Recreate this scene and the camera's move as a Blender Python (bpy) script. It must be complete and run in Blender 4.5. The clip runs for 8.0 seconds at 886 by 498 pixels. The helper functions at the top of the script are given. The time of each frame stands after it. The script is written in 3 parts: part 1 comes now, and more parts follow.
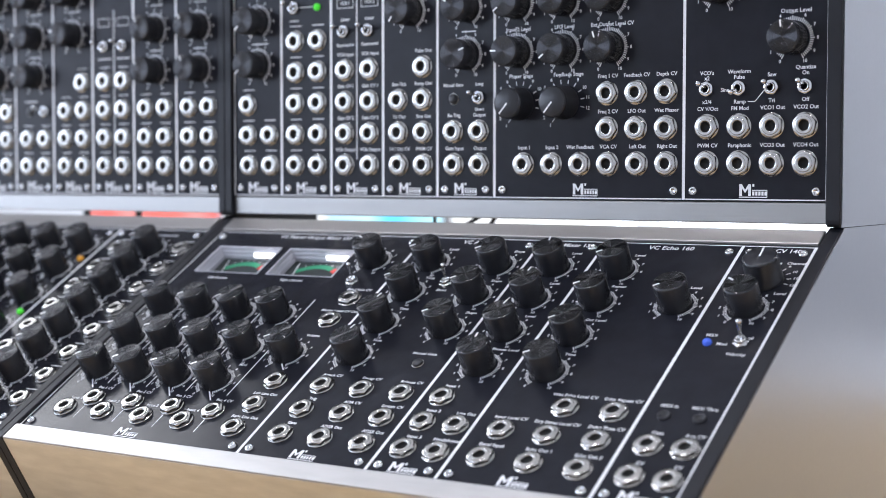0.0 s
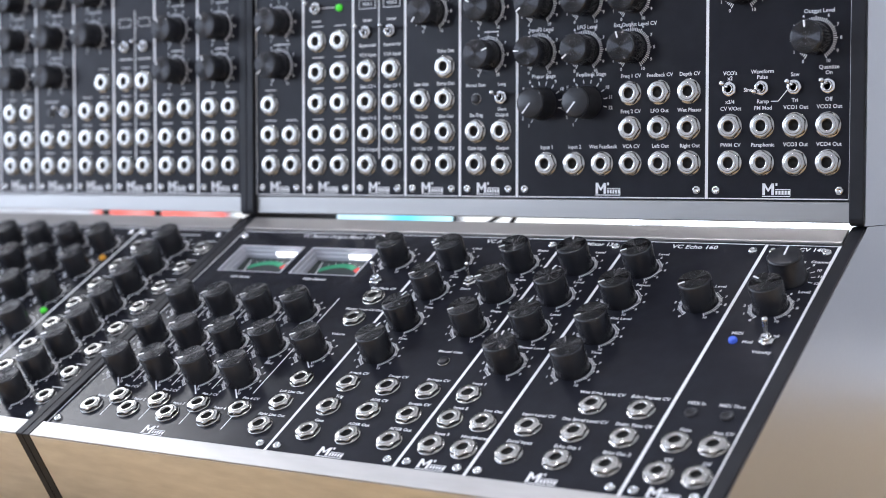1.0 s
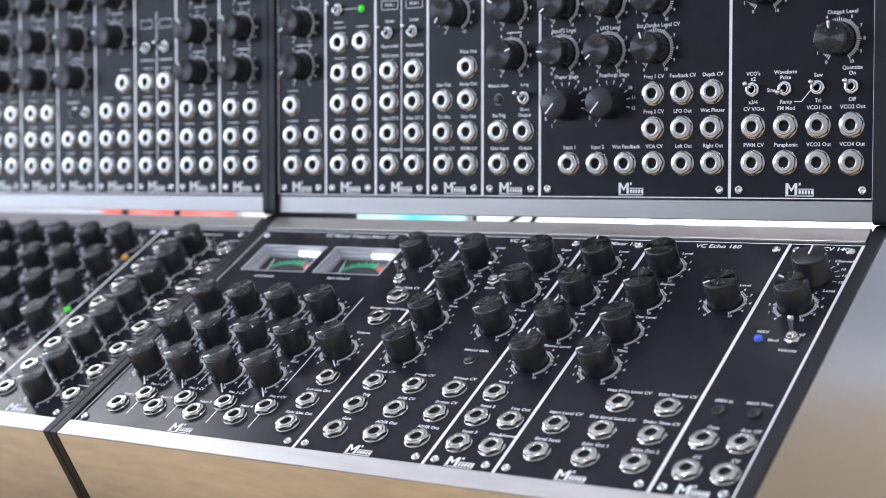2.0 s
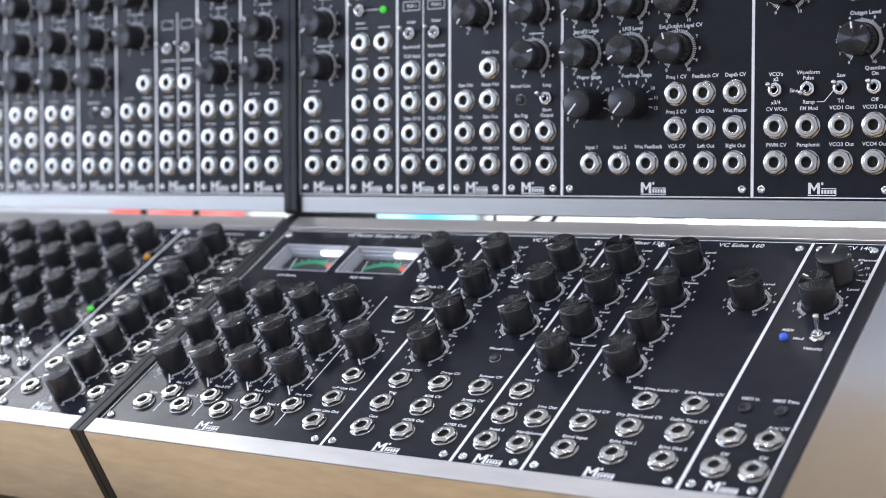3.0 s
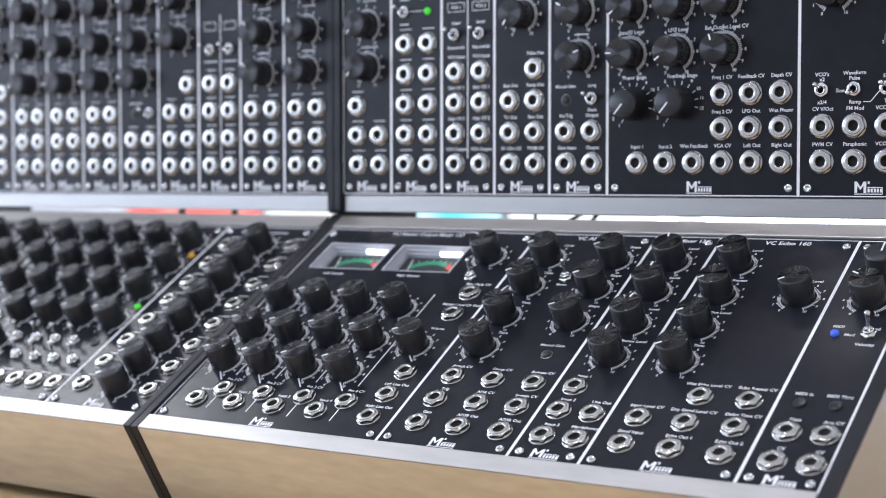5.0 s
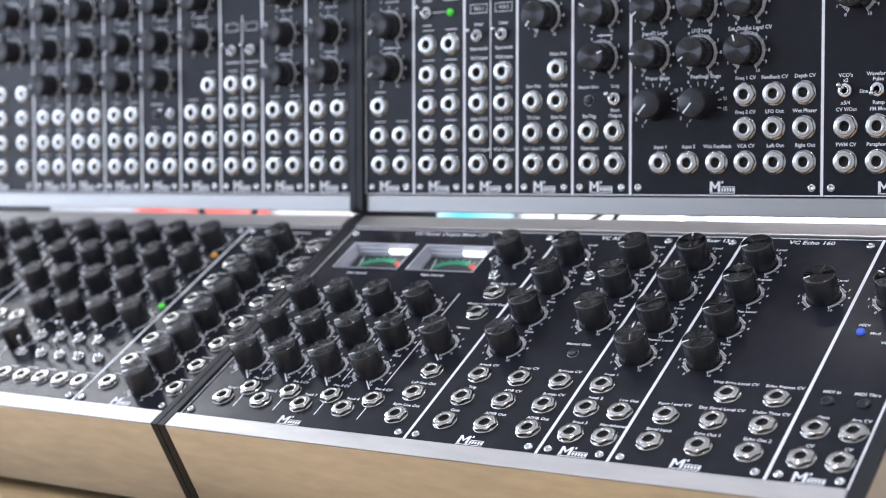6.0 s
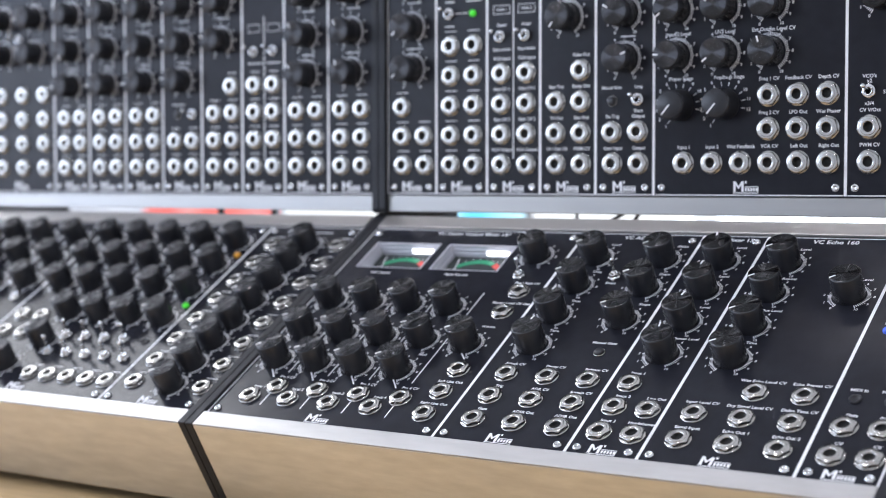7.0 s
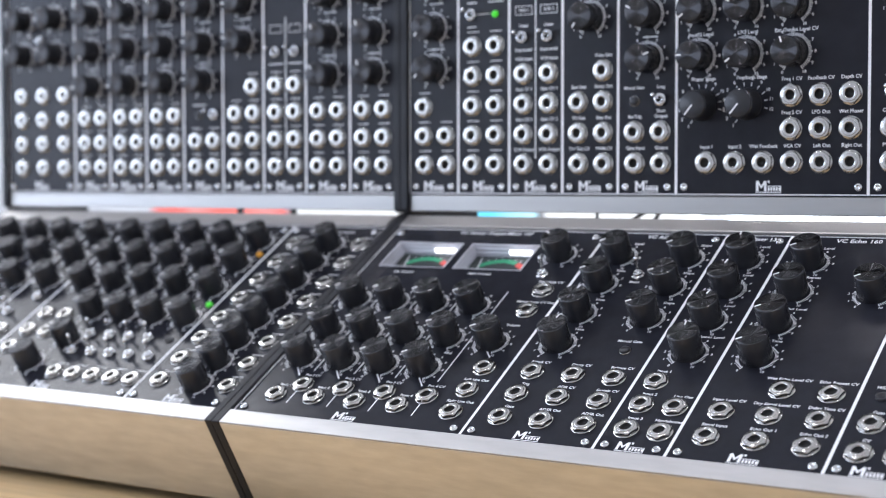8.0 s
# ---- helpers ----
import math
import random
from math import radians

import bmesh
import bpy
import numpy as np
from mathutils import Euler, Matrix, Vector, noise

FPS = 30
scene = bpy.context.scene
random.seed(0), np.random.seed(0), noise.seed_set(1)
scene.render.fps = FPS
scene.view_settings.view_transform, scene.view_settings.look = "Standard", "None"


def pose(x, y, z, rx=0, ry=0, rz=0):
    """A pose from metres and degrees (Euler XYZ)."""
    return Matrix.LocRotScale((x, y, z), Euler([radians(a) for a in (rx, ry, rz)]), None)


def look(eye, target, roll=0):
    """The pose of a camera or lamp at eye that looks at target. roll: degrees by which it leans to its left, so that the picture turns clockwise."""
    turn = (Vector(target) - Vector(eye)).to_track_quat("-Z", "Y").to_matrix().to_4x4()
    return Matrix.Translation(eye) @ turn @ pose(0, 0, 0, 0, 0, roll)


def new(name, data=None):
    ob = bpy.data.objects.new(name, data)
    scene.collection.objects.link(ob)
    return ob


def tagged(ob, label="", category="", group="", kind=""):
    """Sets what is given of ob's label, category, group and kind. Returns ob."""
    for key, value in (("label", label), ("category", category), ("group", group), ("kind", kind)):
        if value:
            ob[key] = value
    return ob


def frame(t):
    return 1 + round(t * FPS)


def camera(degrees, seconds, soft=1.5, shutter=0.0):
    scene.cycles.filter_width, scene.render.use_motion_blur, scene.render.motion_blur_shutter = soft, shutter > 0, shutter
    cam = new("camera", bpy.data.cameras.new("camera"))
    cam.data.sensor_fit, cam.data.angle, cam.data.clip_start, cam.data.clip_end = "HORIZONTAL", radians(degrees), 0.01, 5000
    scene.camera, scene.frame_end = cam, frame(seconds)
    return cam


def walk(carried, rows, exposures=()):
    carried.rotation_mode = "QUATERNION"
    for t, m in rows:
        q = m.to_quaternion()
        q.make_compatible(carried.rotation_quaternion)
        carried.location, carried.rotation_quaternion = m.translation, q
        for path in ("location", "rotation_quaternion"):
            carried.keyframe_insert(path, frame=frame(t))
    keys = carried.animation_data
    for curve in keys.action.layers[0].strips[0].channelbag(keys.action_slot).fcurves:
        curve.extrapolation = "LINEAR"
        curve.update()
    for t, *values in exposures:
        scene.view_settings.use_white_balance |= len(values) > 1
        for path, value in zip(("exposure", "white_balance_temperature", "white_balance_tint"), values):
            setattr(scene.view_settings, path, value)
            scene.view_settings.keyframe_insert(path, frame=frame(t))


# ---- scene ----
# Camera: a slow slide to the left past the desk, with one long lens focused on the nearer modules.
cam = camera(32.45, 8.0, soft=0.85)
cam.data.dof.use_dof = True
cam.data.dof.focus_distance = 0.880
cam.data.dof.aperture_fstop = 6.3
ROWS = [
    (0.0, (0.3903, -0.8274, 0.9749), 33.451, -2.763, 0.031),
    (0.5, (0.3863, -0.8336, 0.9746), 33.475, -2.753, 0.024),
    (1.0, (0.3821, -0.8402, 0.9742), 33.499, -2.742, 0.017),
    (1.5, (0.3779, -0.8469, 0.9740), 33.523, -2.732, 0.010),
    (3.0, (0.3657, -0.8666, 0.9733), 33.596, -2.701, -0.012),
    (3.5, (0.3613, -0.8732, 0.9731), 33.620, -2.691, -0.020),
    (4.0, (0.3569, -0.8799, 0.9727), 33.644, -2.680, -0.027),
    (4.5, (0.3527, -0.8865, 0.9724), 33.668, -2.670, -0.034),
    (6.0, (0.3394, -0.9072, 0.9718), 33.740, -2.639, -0.056),
    (6.5, (0.3348, -0.9142, 0.9718), 33.765, -2.628, -0.063),
    (7.0, (0.3300, -0.9209, 0.9715), 33.789, -2.618, -0.070),
    (7.5, (0.3257, -0.9278, 0.9712), 33.813, -2.608, -0.078),
    (8.0, (0.3210, -0.9348, 0.9709), 33.837, -2.597, -0.085),
]


def aim(eye, yaw, pitch):
    a, b = radians(yaw), radians(pitch)
    return (eye[0] - math.sin(a) * math.cos(b), eye[1] + math.cos(a) * math.cos(b), eye[2] + math.sin(b))


walk(cam, [(t, look(e, aim(e, yaw, pitch), roll)) for t, e, yaw, pitch, roll in ROWS])

# ---- light ----
EXPOSURE = -0.08
scene.view_settings.exposure = EXPOSURE
world = bpy.data.worlds.new("world")
scene.world = world
world.use_nodes = True
wn = world.node_tree
sky = wn.nodes.new("ShaderNodeTexSky")
sky.sky_type, sky.sun_disc, sky.sun_elevation, sky.sun_rotation = "NISHITA", False, radians(35), radians(20)
wn.nodes["Background"].inputs["Strength"].default_value = 0.12
wn.links.new(sky.outputs["Color"], wn.nodes["Background"].inputs["Color"])


def area_lamp(name, at, target, sx, sy, watts, colour):
    d = bpy.data.lights.new(name, "AREA")
    d.shape, d.size, d.size_y, d.energy, d.color = "RECTANGLE", sx, sy, watts, colour
    ob = new(name, d)
    ob.matrix_world = look(at, target)
    return tagged(ob, "", "lamp", "", "structure")


# small downlights in the ceiling and the daylight of the three windows
DOWNLIGHTS = [(-1.7, -0.75, 8), (-0.55, -0.5, 9), (0.7, 0.6, 6), (-1.6, 1.25, 6), (0.65, -1.15, 9)]
area_lamp("ceiling_panel_lamp", (-2.52, 0.24, 2.64), (-2.52, 0.24, 0), 1.24, 0.56, 16.0, (0.89, 0.92, 1.0))
for lx, ly, watts in DOWNLIGHTS:
    area_lamp("downlight_lamp", (lx, ly, 2.672), (lx, ly, 0), 0.13, 0.13, watts, (0.95, 0.92, 1.0))
area_lamp("window_daylight", (-2.40, -2.94, 1.5), (-0.5, 0.0, 0.85), 1.2, 1.15, 20, (0.68, 0.78, 1.0))
area_lamp("window_daylight", (-3.14, -1.35, 1.5), (0.0, -0.9, 1.0), 2.2, 1.25, 58, (0.70, 0.79, 1.0))
area_lamp("window_daylight", (-0.9, 1.74, 1.47), (-0.7, -1.0, 0.9), 2.5, 1.3, 48, (0.74, 0.82, 1.0))

# ---- materials ----


def material(name, base, rough=0.5, metal=0.0, spec=0.5, mottle=0.0, scale=60.0, bump=0.0, bump_scale=400.0, stretch=(1, 1, 1), rough_var=0.0, emit=None, emit_strength=0.0, coat=0.0):
    m = bpy.data.materials.new(name)
    m.use_nodes = True
    nt = m.node_tree
    b = nt.nodes["Principled BSDF"]
    b.inputs["Base Color"].default_value = (*base, 1)
    b.inputs["Roughness"].default_value = rough
    b.inputs["Metallic"].default_value = metal
    b.inputs["Specular IOR Level"].default_value = spec
    b.inputs["Coat Weight"].default_value = coat
    if emit:
        b.inputs["Emission Color"].default_value = (*emit, 1)
        b.inputs["Emission Strength"].default_value = emit_strength
    co = nt.nodes.new("ShaderNodeTexCoord")
    mp = nt.nodes.new("ShaderNodeMapping")
    mp.inputs["Scale"].default_value = stretch
    nt.links.new(co.outputs["Object"], mp.inputs["Vector"])
    if mottle:
        big = nt.nodes.new("ShaderNodeTexNoise")
        big.inputs["Scale"].default_value, big.inputs["Detail"].default_value = scale, 6
        nt.links.new(mp.outputs["Vector"], big.inputs["Vector"])
        ramp = nt.nodes.new("ShaderNodeMapRange")
        ramp.inputs["From Min"].default_value, ramp.inputs["From Max"].default_value = 0.3, 0.7
        ramp.inputs["To Min"].default_value, ramp.inputs["To Max"].default_value = 1 - mottle, 1 + mottle
        nt.links.new(big.outputs["Fac"], ramp.inputs["Value"])
        mul = nt.nodes.new("ShaderNodeVectorMath")
        mul.operation = "SCALE"
        mul.inputs[0].default_value = base
        nt.links.new(ramp.outputs["Result"], mul.inputs["Scale"])
        nt.links.new(mul.outputs["Vector"], b.inputs["Base Color"])
    if rough_var:
        rn = nt.nodes.new("ShaderNodeTexNoise")
        rn.inputs["Scale"].default_value, rn.inputs["Detail"].default_value = scale * 0.35, 5
        nt.links.new(mp.outputs["Vector"], rn.inputs["Vector"])
        rr = nt.nodes.new("ShaderNodeMapRange")
        rr.inputs["From Min"].default_value, rr.inputs["From Max"].default_value = 0.3, 0.7
        rr.inputs["To Min"].default_value, rr.inputs["To Max"].default_value = max(0.02, rough - rough_var), rough + rough_var
        nt.links.new(rn.outputs["Fac"], rr.inputs["Value"])
        nt.links.new(rr.outputs["Result"], b.inputs["Roughness"])
    if bump:
        bn = nt.nodes.new("ShaderNodeTexNoise")
        bn.inputs["Scale"].default_value, bn.inputs["Detail"].default_value = bump_scale, 4
        nt.links.new(mp.outputs["Vector"], bn.inputs["Vector"])
        bp = nt.nodes.new("ShaderNodeBump")
        bp.inputs["Strength"].default_value, bp.inputs["Distance"].default_value = bump, 0.0004
        nt.links.new(bn.outputs["Fac"], bp.inputs["Height"])
        nt.links.new(bp.outputs["Normal"], b.inputs["Normal"])
    return m


PANEL = material("black_panel_paint", (0.0165, 0.0173, 0.0232), 0.19, spec=0.13, mottle=0.12, scale=90, bump=0.10, bump_scale=1500, rough_var=0.05)
POINTER_INK = material("glossy_white_pointer", (0.85, 0.85, 0.86), 0.12, spec=0.8, mottle=0.03, scale=700, coat=0.6)
INK = material("white_ink", (0.84, 0.85, 0.87), 0.5, mottle=0.06, scale=700)
KNOB = material("black_knob_plastic", (0.023, 0.024, 0.029), 0.08, spec=0.55, mottle=0.05, scale=700)
CAP = material("spun_black_cap", (0.044, 0.044, 0.047), 0.06, metal=1.0)
SMOOTH = material("satin_black_plastic", (0.021, 0.022, 0.026), 0.28, spec=0.4, mottle=0.2, scale=250)
NICKEL = material("nickel_plate", (0.50, 0.49, 0.47), 0.15, metal=1.0, mottle=0.06, scale=300, rough_var=0.05)
CHROME = material("chrome_plate", (0.80, 0.80, 0.80), 0.10, metal=1.0, mottle=0.04, scale=300)
# Near-black colour gives the shallow jack cups the shade of a deep hole.
HOLE = material("socket_shade", (0.006, 0.006, 0.006), 0.8, mottle=0.2, scale=400)
ALU = material("brushed_aluminium", (0.35, 0.345, 0.335), 0.36, metal=1.0, mottle=0.05, scale=90, stretch=(0.04, 1, 1), rough_var=0.04)
FRONT = material("bead_blasted_aluminium", (0.77, 0.76, 0.75), 0.33, metal=1.0, mottle=0.08, scale=160, bump=0.55, bump_scale=620, stretch=(0.25, 1, 1), rough_var=0.05)
# Lighter copy of the rail aluminium: the lower rail's brightness sits in its colour.
RAIL_LIT = material("brightened_aluminium_rail", (0.50, 0.49, 0.475), 0.38, metal=1.0, mottle=0.05, scale=90, stretch=(0.04, 1, 1))
# Darker copy of the front panel's aluminium; the colour holds down the lip's glare.
LIP = material("dimmed_aluminium_lip", (0.48, 0.478, 0.475), 0.42, metal=1.0, mottle=0.07, scale=140, bump=0.12, bump_scale=700, stretch=(0.2, 1, 1), rough_var=0.06)
SIDE = material("satin_aluminium_skin", (0.42, 0.43, 0.455), 0.28, metal=1.0, mottle=0.015, scale=400)
CHEEK = material("black_cheek_edging", (0.012, 0.013, 0.017), 0.48, spec=0.3, mottle=0.15, scale=80, rough_var=0.06)
INNER = material("dark_cabinet_inside", (0.03, 0.03, 0.03), 0.6, mottle=0.2, scale=60)
RUBBER = material("black_rubber", (0.015, 0.015, 0.015), 0.8, mottle=0.2, scale=200)
WALL = material("white_wall_paint", (0.80, 0.81, 0.82), 0.8, mottle=0.03, scale=6, bump=0.1, bump_scale=200)
CEIL = material("white_ceiling_paint", (0.70, 0.70, 0.70), 0.9, mottle=0.03, scale=5)
FLOOR = material("grey_carpet", (0.16, 0.16, 0.17), 0.95, mottle=0.25, scale=300, bump=0.5, bump_scale=900)
FRAME = material("white_window_frame", (0.75, 0.75, 0.74), 0.4, mottle=0.03, scale=30)
METER_FACE = material("meter_card", (0.02, 0.028, 0.028), 0.5, mottle=0.15, scale=200)
# Both arc prints emit a little, in place of the meter lamp's light on them.
METER_GREEN = material("meter_green_lit_print", (0.02, 0.24, 0.12), 0.5, mottle=0.05, scale=400, emit=(0.03, 0.5, 0.22), emit_strength=0.12)
METER_RED = material("meter_red_lit_print", (0.62, 0.06, 0.05), 0.5, mottle=0.05, scale=400, emit=(0.8, 0.06, 0.04), emit_strength=0.12)
LINER = material("white_meter_liner", (0.62, 0.62, 0.66), 0.35, mottle=0.03, scale=100)
METER_LAMP = material("meter_lamp", (0.9, 0.9, 0.9), 0.4, emit=(0.95, 0.96, 1.0), emit_strength=3.5)
LED_GREEN = material("green_led", (0.05, 0.5, 0.05), 0.3, mottle=0.02, emit=(0.10, 0.85, 0.04), emit_strength=0.5)
LED_DIM = material("unlit_green_led", (0.02, 0.16, 0.06), 0.3, mottle=0.02)
LED_BLUE = material("blue_led", (0.06, 0.13, 0.6), 0.25, mottle=0.02, emit=(0.05, 0.14, 0.9), emit_strength=0.25)
LED_AMBER = material("amber_led", (0.4, 0.2, 0.02), 0.3, mottle=0.02, emit=(0.8, 0.38, 0.03), emit_strength=0.4)
CABLE = material("black_cable", (0.015, 0.015, 0.016), 0.5, mottle=0.1, scale=100)
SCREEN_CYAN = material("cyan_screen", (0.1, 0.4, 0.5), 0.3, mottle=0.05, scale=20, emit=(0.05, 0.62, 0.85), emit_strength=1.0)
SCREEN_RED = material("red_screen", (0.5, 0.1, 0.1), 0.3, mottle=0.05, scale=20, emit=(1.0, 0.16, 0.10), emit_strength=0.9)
PLASTIC = material("grey_plastic", (0.2, 0.2, 0.21), 0.5, mottle=0.05, scale=60)
GLOW = material("bright_overcast_sky", (0.8, 0.8, 0.8), 0.9, emit=(0.95, 0.98, 1.0), emit_strength=1.1)
DIFFUSER = material("lamp_diffuser", (0.85, 0.85, 0.85), 0.6, mottle=0.02, emit=(1, 0.98, 0.95), emit_strength=2.0)


def glass_material():
    m = bpy.data.materials.new("clear_glass")
    m.use_nodes = True
    b = m.node_tree.nodes["Principled BSDF"]
    b.inputs["Transmission Weight"].default_value, b.inputs["Roughness"].default_value, b.inputs["IOR"].default_value = 1.0, 0.02, 1.45
    return m


GLASS = glass_material()


def grooves(mat, depth, round_axis, count=200000.0, axis=(0.0, 0.6, 0.8)):
    """Fine turned or drawn grooves: the normal leans to and fro across them."""
    nt = mat.node_tree
    co = nt.nodes.new("ShaderNodeTexCoord")
    sep = nt.nodes.new("ShaderNodeSeparateXYZ")
    nt.links.new(co.outputs["Object"], sep.inputs[0])
    flat = nt.nodes.new("ShaderNodeCombineXYZ")
    if round_axis:
        nt.links.new(sep.outputs["X"], flat.inputs["X"])
        nt.links.new(sep.outputs["Y"], flat.inputs["Y"])
        size = nt.nodes.new("ShaderNodeVectorMath")
        size.operation = "LENGTH"
        nt.links.new(flat.outputs[0], size.inputs[0])
        across = size.outputs["Value"]
        unit = nt.nodes.new("ShaderNodeVectorMath")
        unit.operation = "NORMALIZE"
        nt.links.new(flat.outputs[0], unit.inputs[0])
        lean = unit.outputs["Vector"]
    else:
        across = sep.outputs["Z"]
        for k in range(3):
            flat.inputs[k].default_value = axis[k]
        lean = flat.outputs[0]
    mul = nt.nodes.new("ShaderNodeMath")
    mul.operation, mul.inputs[1].default_value = "MULTIPLY", count
    nt.links.new(across, mul.inputs[0])
    low = nt.nodes.new("ShaderNodeMath")
    low.operation = "FLOOR"
    nt.links.new(mul.outputs[0], low.inputs[0])
    wn = nt.nodes.new("ShaderNodeTexWhiteNoise")
    wn.noise_dimensions = "1D"
    nt.links.new(low.outputs[0], wn.inputs["W"])
    rng = nt.nodes.new("ShaderNodeMapRange")
    rng.inputs["To Min"].default_value, rng.inputs["To Max"].default_value = -depth, depth
    nt.links.new(wn.outputs["Value"], rng.inputs["Value"])
    sc = nt.nodes.new("ShaderNodeVectorMath")
    sc.operation = "SCALE"
    nt.links.new(lean, sc.inputs[0])
    nt.links.new(rng.outputs["Result"], sc.inputs["Scale"])
    tr = nt.nodes.new("ShaderNodeVectorTransform")
    tr.vector_type, tr.convert_from, tr.convert_to = "VECTOR", "OBJECT", "WORLD"
    nt.links.new(sc.outputs["Vector"], tr.inputs[0])
    geo = nt.nodes.new("ShaderNodeNewGeometry")
    add = nt.nodes.new("ShaderNodeVectorMath")
    nt.links.new(geo.outputs["Normal"], add.inputs[0])
    nt.links.new(tr.outputs[0], add.inputs[1])
    norm = nt.nodes.new("ShaderNodeVectorMath")
    norm.operation = "NORMALIZE"
    nt.links.new(add.outputs["Vector"], norm.inputs[0])
    nt.links.new(norm.outputs["Vector"], nt.nodes["Principled BSDF"].inputs["Normal"])


grooves(CAP, 0.80, True)
grooves(KNOB, 0.22, False, 200000.0, (0.0, 0.0, 1.0))
grooves(ALU, 0.18, False)
grooves(RAIL_LIT, 0.18, False)


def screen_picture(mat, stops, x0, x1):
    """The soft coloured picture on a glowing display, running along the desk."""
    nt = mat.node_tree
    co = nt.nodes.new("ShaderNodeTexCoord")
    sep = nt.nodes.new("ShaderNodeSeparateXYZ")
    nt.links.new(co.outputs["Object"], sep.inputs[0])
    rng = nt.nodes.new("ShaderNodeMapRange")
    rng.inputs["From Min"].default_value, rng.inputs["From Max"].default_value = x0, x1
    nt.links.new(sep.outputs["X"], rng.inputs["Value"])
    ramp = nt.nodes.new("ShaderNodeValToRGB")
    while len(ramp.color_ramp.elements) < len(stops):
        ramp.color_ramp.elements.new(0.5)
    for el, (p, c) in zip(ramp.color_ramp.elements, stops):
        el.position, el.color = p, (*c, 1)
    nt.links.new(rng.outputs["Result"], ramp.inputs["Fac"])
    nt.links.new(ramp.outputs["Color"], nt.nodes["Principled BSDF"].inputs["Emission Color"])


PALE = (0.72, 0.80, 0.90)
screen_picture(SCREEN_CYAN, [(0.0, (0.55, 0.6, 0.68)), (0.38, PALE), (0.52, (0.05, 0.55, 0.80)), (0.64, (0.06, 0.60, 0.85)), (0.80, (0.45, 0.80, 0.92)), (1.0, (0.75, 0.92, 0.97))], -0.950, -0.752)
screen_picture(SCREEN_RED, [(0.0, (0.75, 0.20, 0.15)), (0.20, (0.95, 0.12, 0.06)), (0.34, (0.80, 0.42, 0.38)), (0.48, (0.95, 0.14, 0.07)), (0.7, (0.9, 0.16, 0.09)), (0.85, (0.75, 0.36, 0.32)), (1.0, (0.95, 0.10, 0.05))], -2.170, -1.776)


def oak():
    m = material("light_oak", (0.57, 0.40, 0.20), 0.42, spec=0.4, mottle=0.22, scale=9, bump=0.15, bump_scale=60, stretch=(0.6, 9, 9), rough_var=0.06)
    return m


OAK = oak()

# ---- mesh helpers (millimetres in, metres out) ----
MM = 0.001


def mesh_of(name, bm, *mats):
    me = bpy.data.meshes.new(name)
    bmesh.ops.recalc_face_normals(bm, faces=bm.faces[:])
    bm.to_mesh(me)
    bm.free()
    for m in mats:
        me.materials.append(m)
    return me


def part(name, data, mat, parent, label="", at=None):
    if isinstance(data, bmesh.types.BMesh):
        data = mesh_of(name, data, mat)
    ob = new(name, data)
    ob.parent = parent
    if at is not None:
        ob.matrix_basis = at
    if label:
        ob["label"] = label
    return ob


def loc(x, y, z, rz=0.0):
    return Matrix.Translation((x * MM, y * MM, z * MM)) @ Matrix.Rotation(radians(rz), 4, "Z")


def smooth_all(bm, limit=40):
    for f in bm.faces:
        f.smooth = True
    for e in bm.edges:
        if len(e.link_faces) == 2 and e.calc_face_angle(0) > radians(limit):
            e.smooth = False
    return bm


def lathe(profile, n=32, cap_top=False, cap_low=False):
    """Turns a list of (radius, height) round z."""
    bm = bmesh.new()
    rings = []
    for r, z in profile:
        ring = []
        for i in range(n):
            a = 2 * math.pi * i / n
            ring.append(bm.verts.new((r * math.cos(a) * MM, r * math.sin(a) * MM, z * MM)))
        rings.append(ring)
    for a, b in zip(rings, rings[1:]):
        for i in range(n):
            bm.faces.new((a[i], a[(i + 1) % n], b[(i + 1) % n], b[i]))
    if cap_top:
        bm.faces.new(rings[-1])
    if cap_low:
        bm.faces.new(list(reversed(rings[0])))
    return smooth_all(bm)


def box(x0, x1, y0, y1, z0, z1, bevel=0.0, bm=None):
    bm2 = bmesh.new()
    bmesh.ops.create_cube(bm2, size=1)
    for v in bm2.verts:
        v.co = Vector(((x0 + x1) / 2 + v.co.x * (x1 - x0), (y0 + y1) / 2 + v.co.y * (y1 - y0), (z0 + z1) / 2 + v.co.z * (z1 - z0))) * MM
    if bevel:
        bmesh.ops.bevel(bm2, geom=bm2.edges[:], offset=bevel * MM, segments=2, affect="EDGES", profile=0.5)
    if bm is None:
        return bm2
    me = bpy.data.meshes.new("tmp")
    bm2.to_mesh(me)
    bm2.free()
    bm.from_mesh(me)
    bpy.data.meshes.remove(me)
    return bm


def prism(points, x0, x1, bevel=0.0):
    """A slab whose outline is a list of (y, z), reaching from x0 to x1."""
    bm = bmesh.new()
    a = [bm.verts.new((x0 * MM, y * MM, z * MM)) for y, z in points]
    b = [bm.verts.new((x1 * MM, y * MM, z * MM)) for y, z in points]
    n = len(points)
    bm.faces.new(a)
    bm.faces.new(list(reversed(b)))
    for i in range(n):
        bm.faces.new((a[i], b[i], b[(i + 1) % n], a[(i + 1) % n]))
    bmesh.ops.recalc_face_normals(bm, faces=bm.faces[:])
    if bevel:
        bmesh.ops.bevel(bm, geom=bm.edges[:], offset=bevel * MM, segments=2, affect="EDGES", profile=0.5)
    return bm


GLYPHS = {}


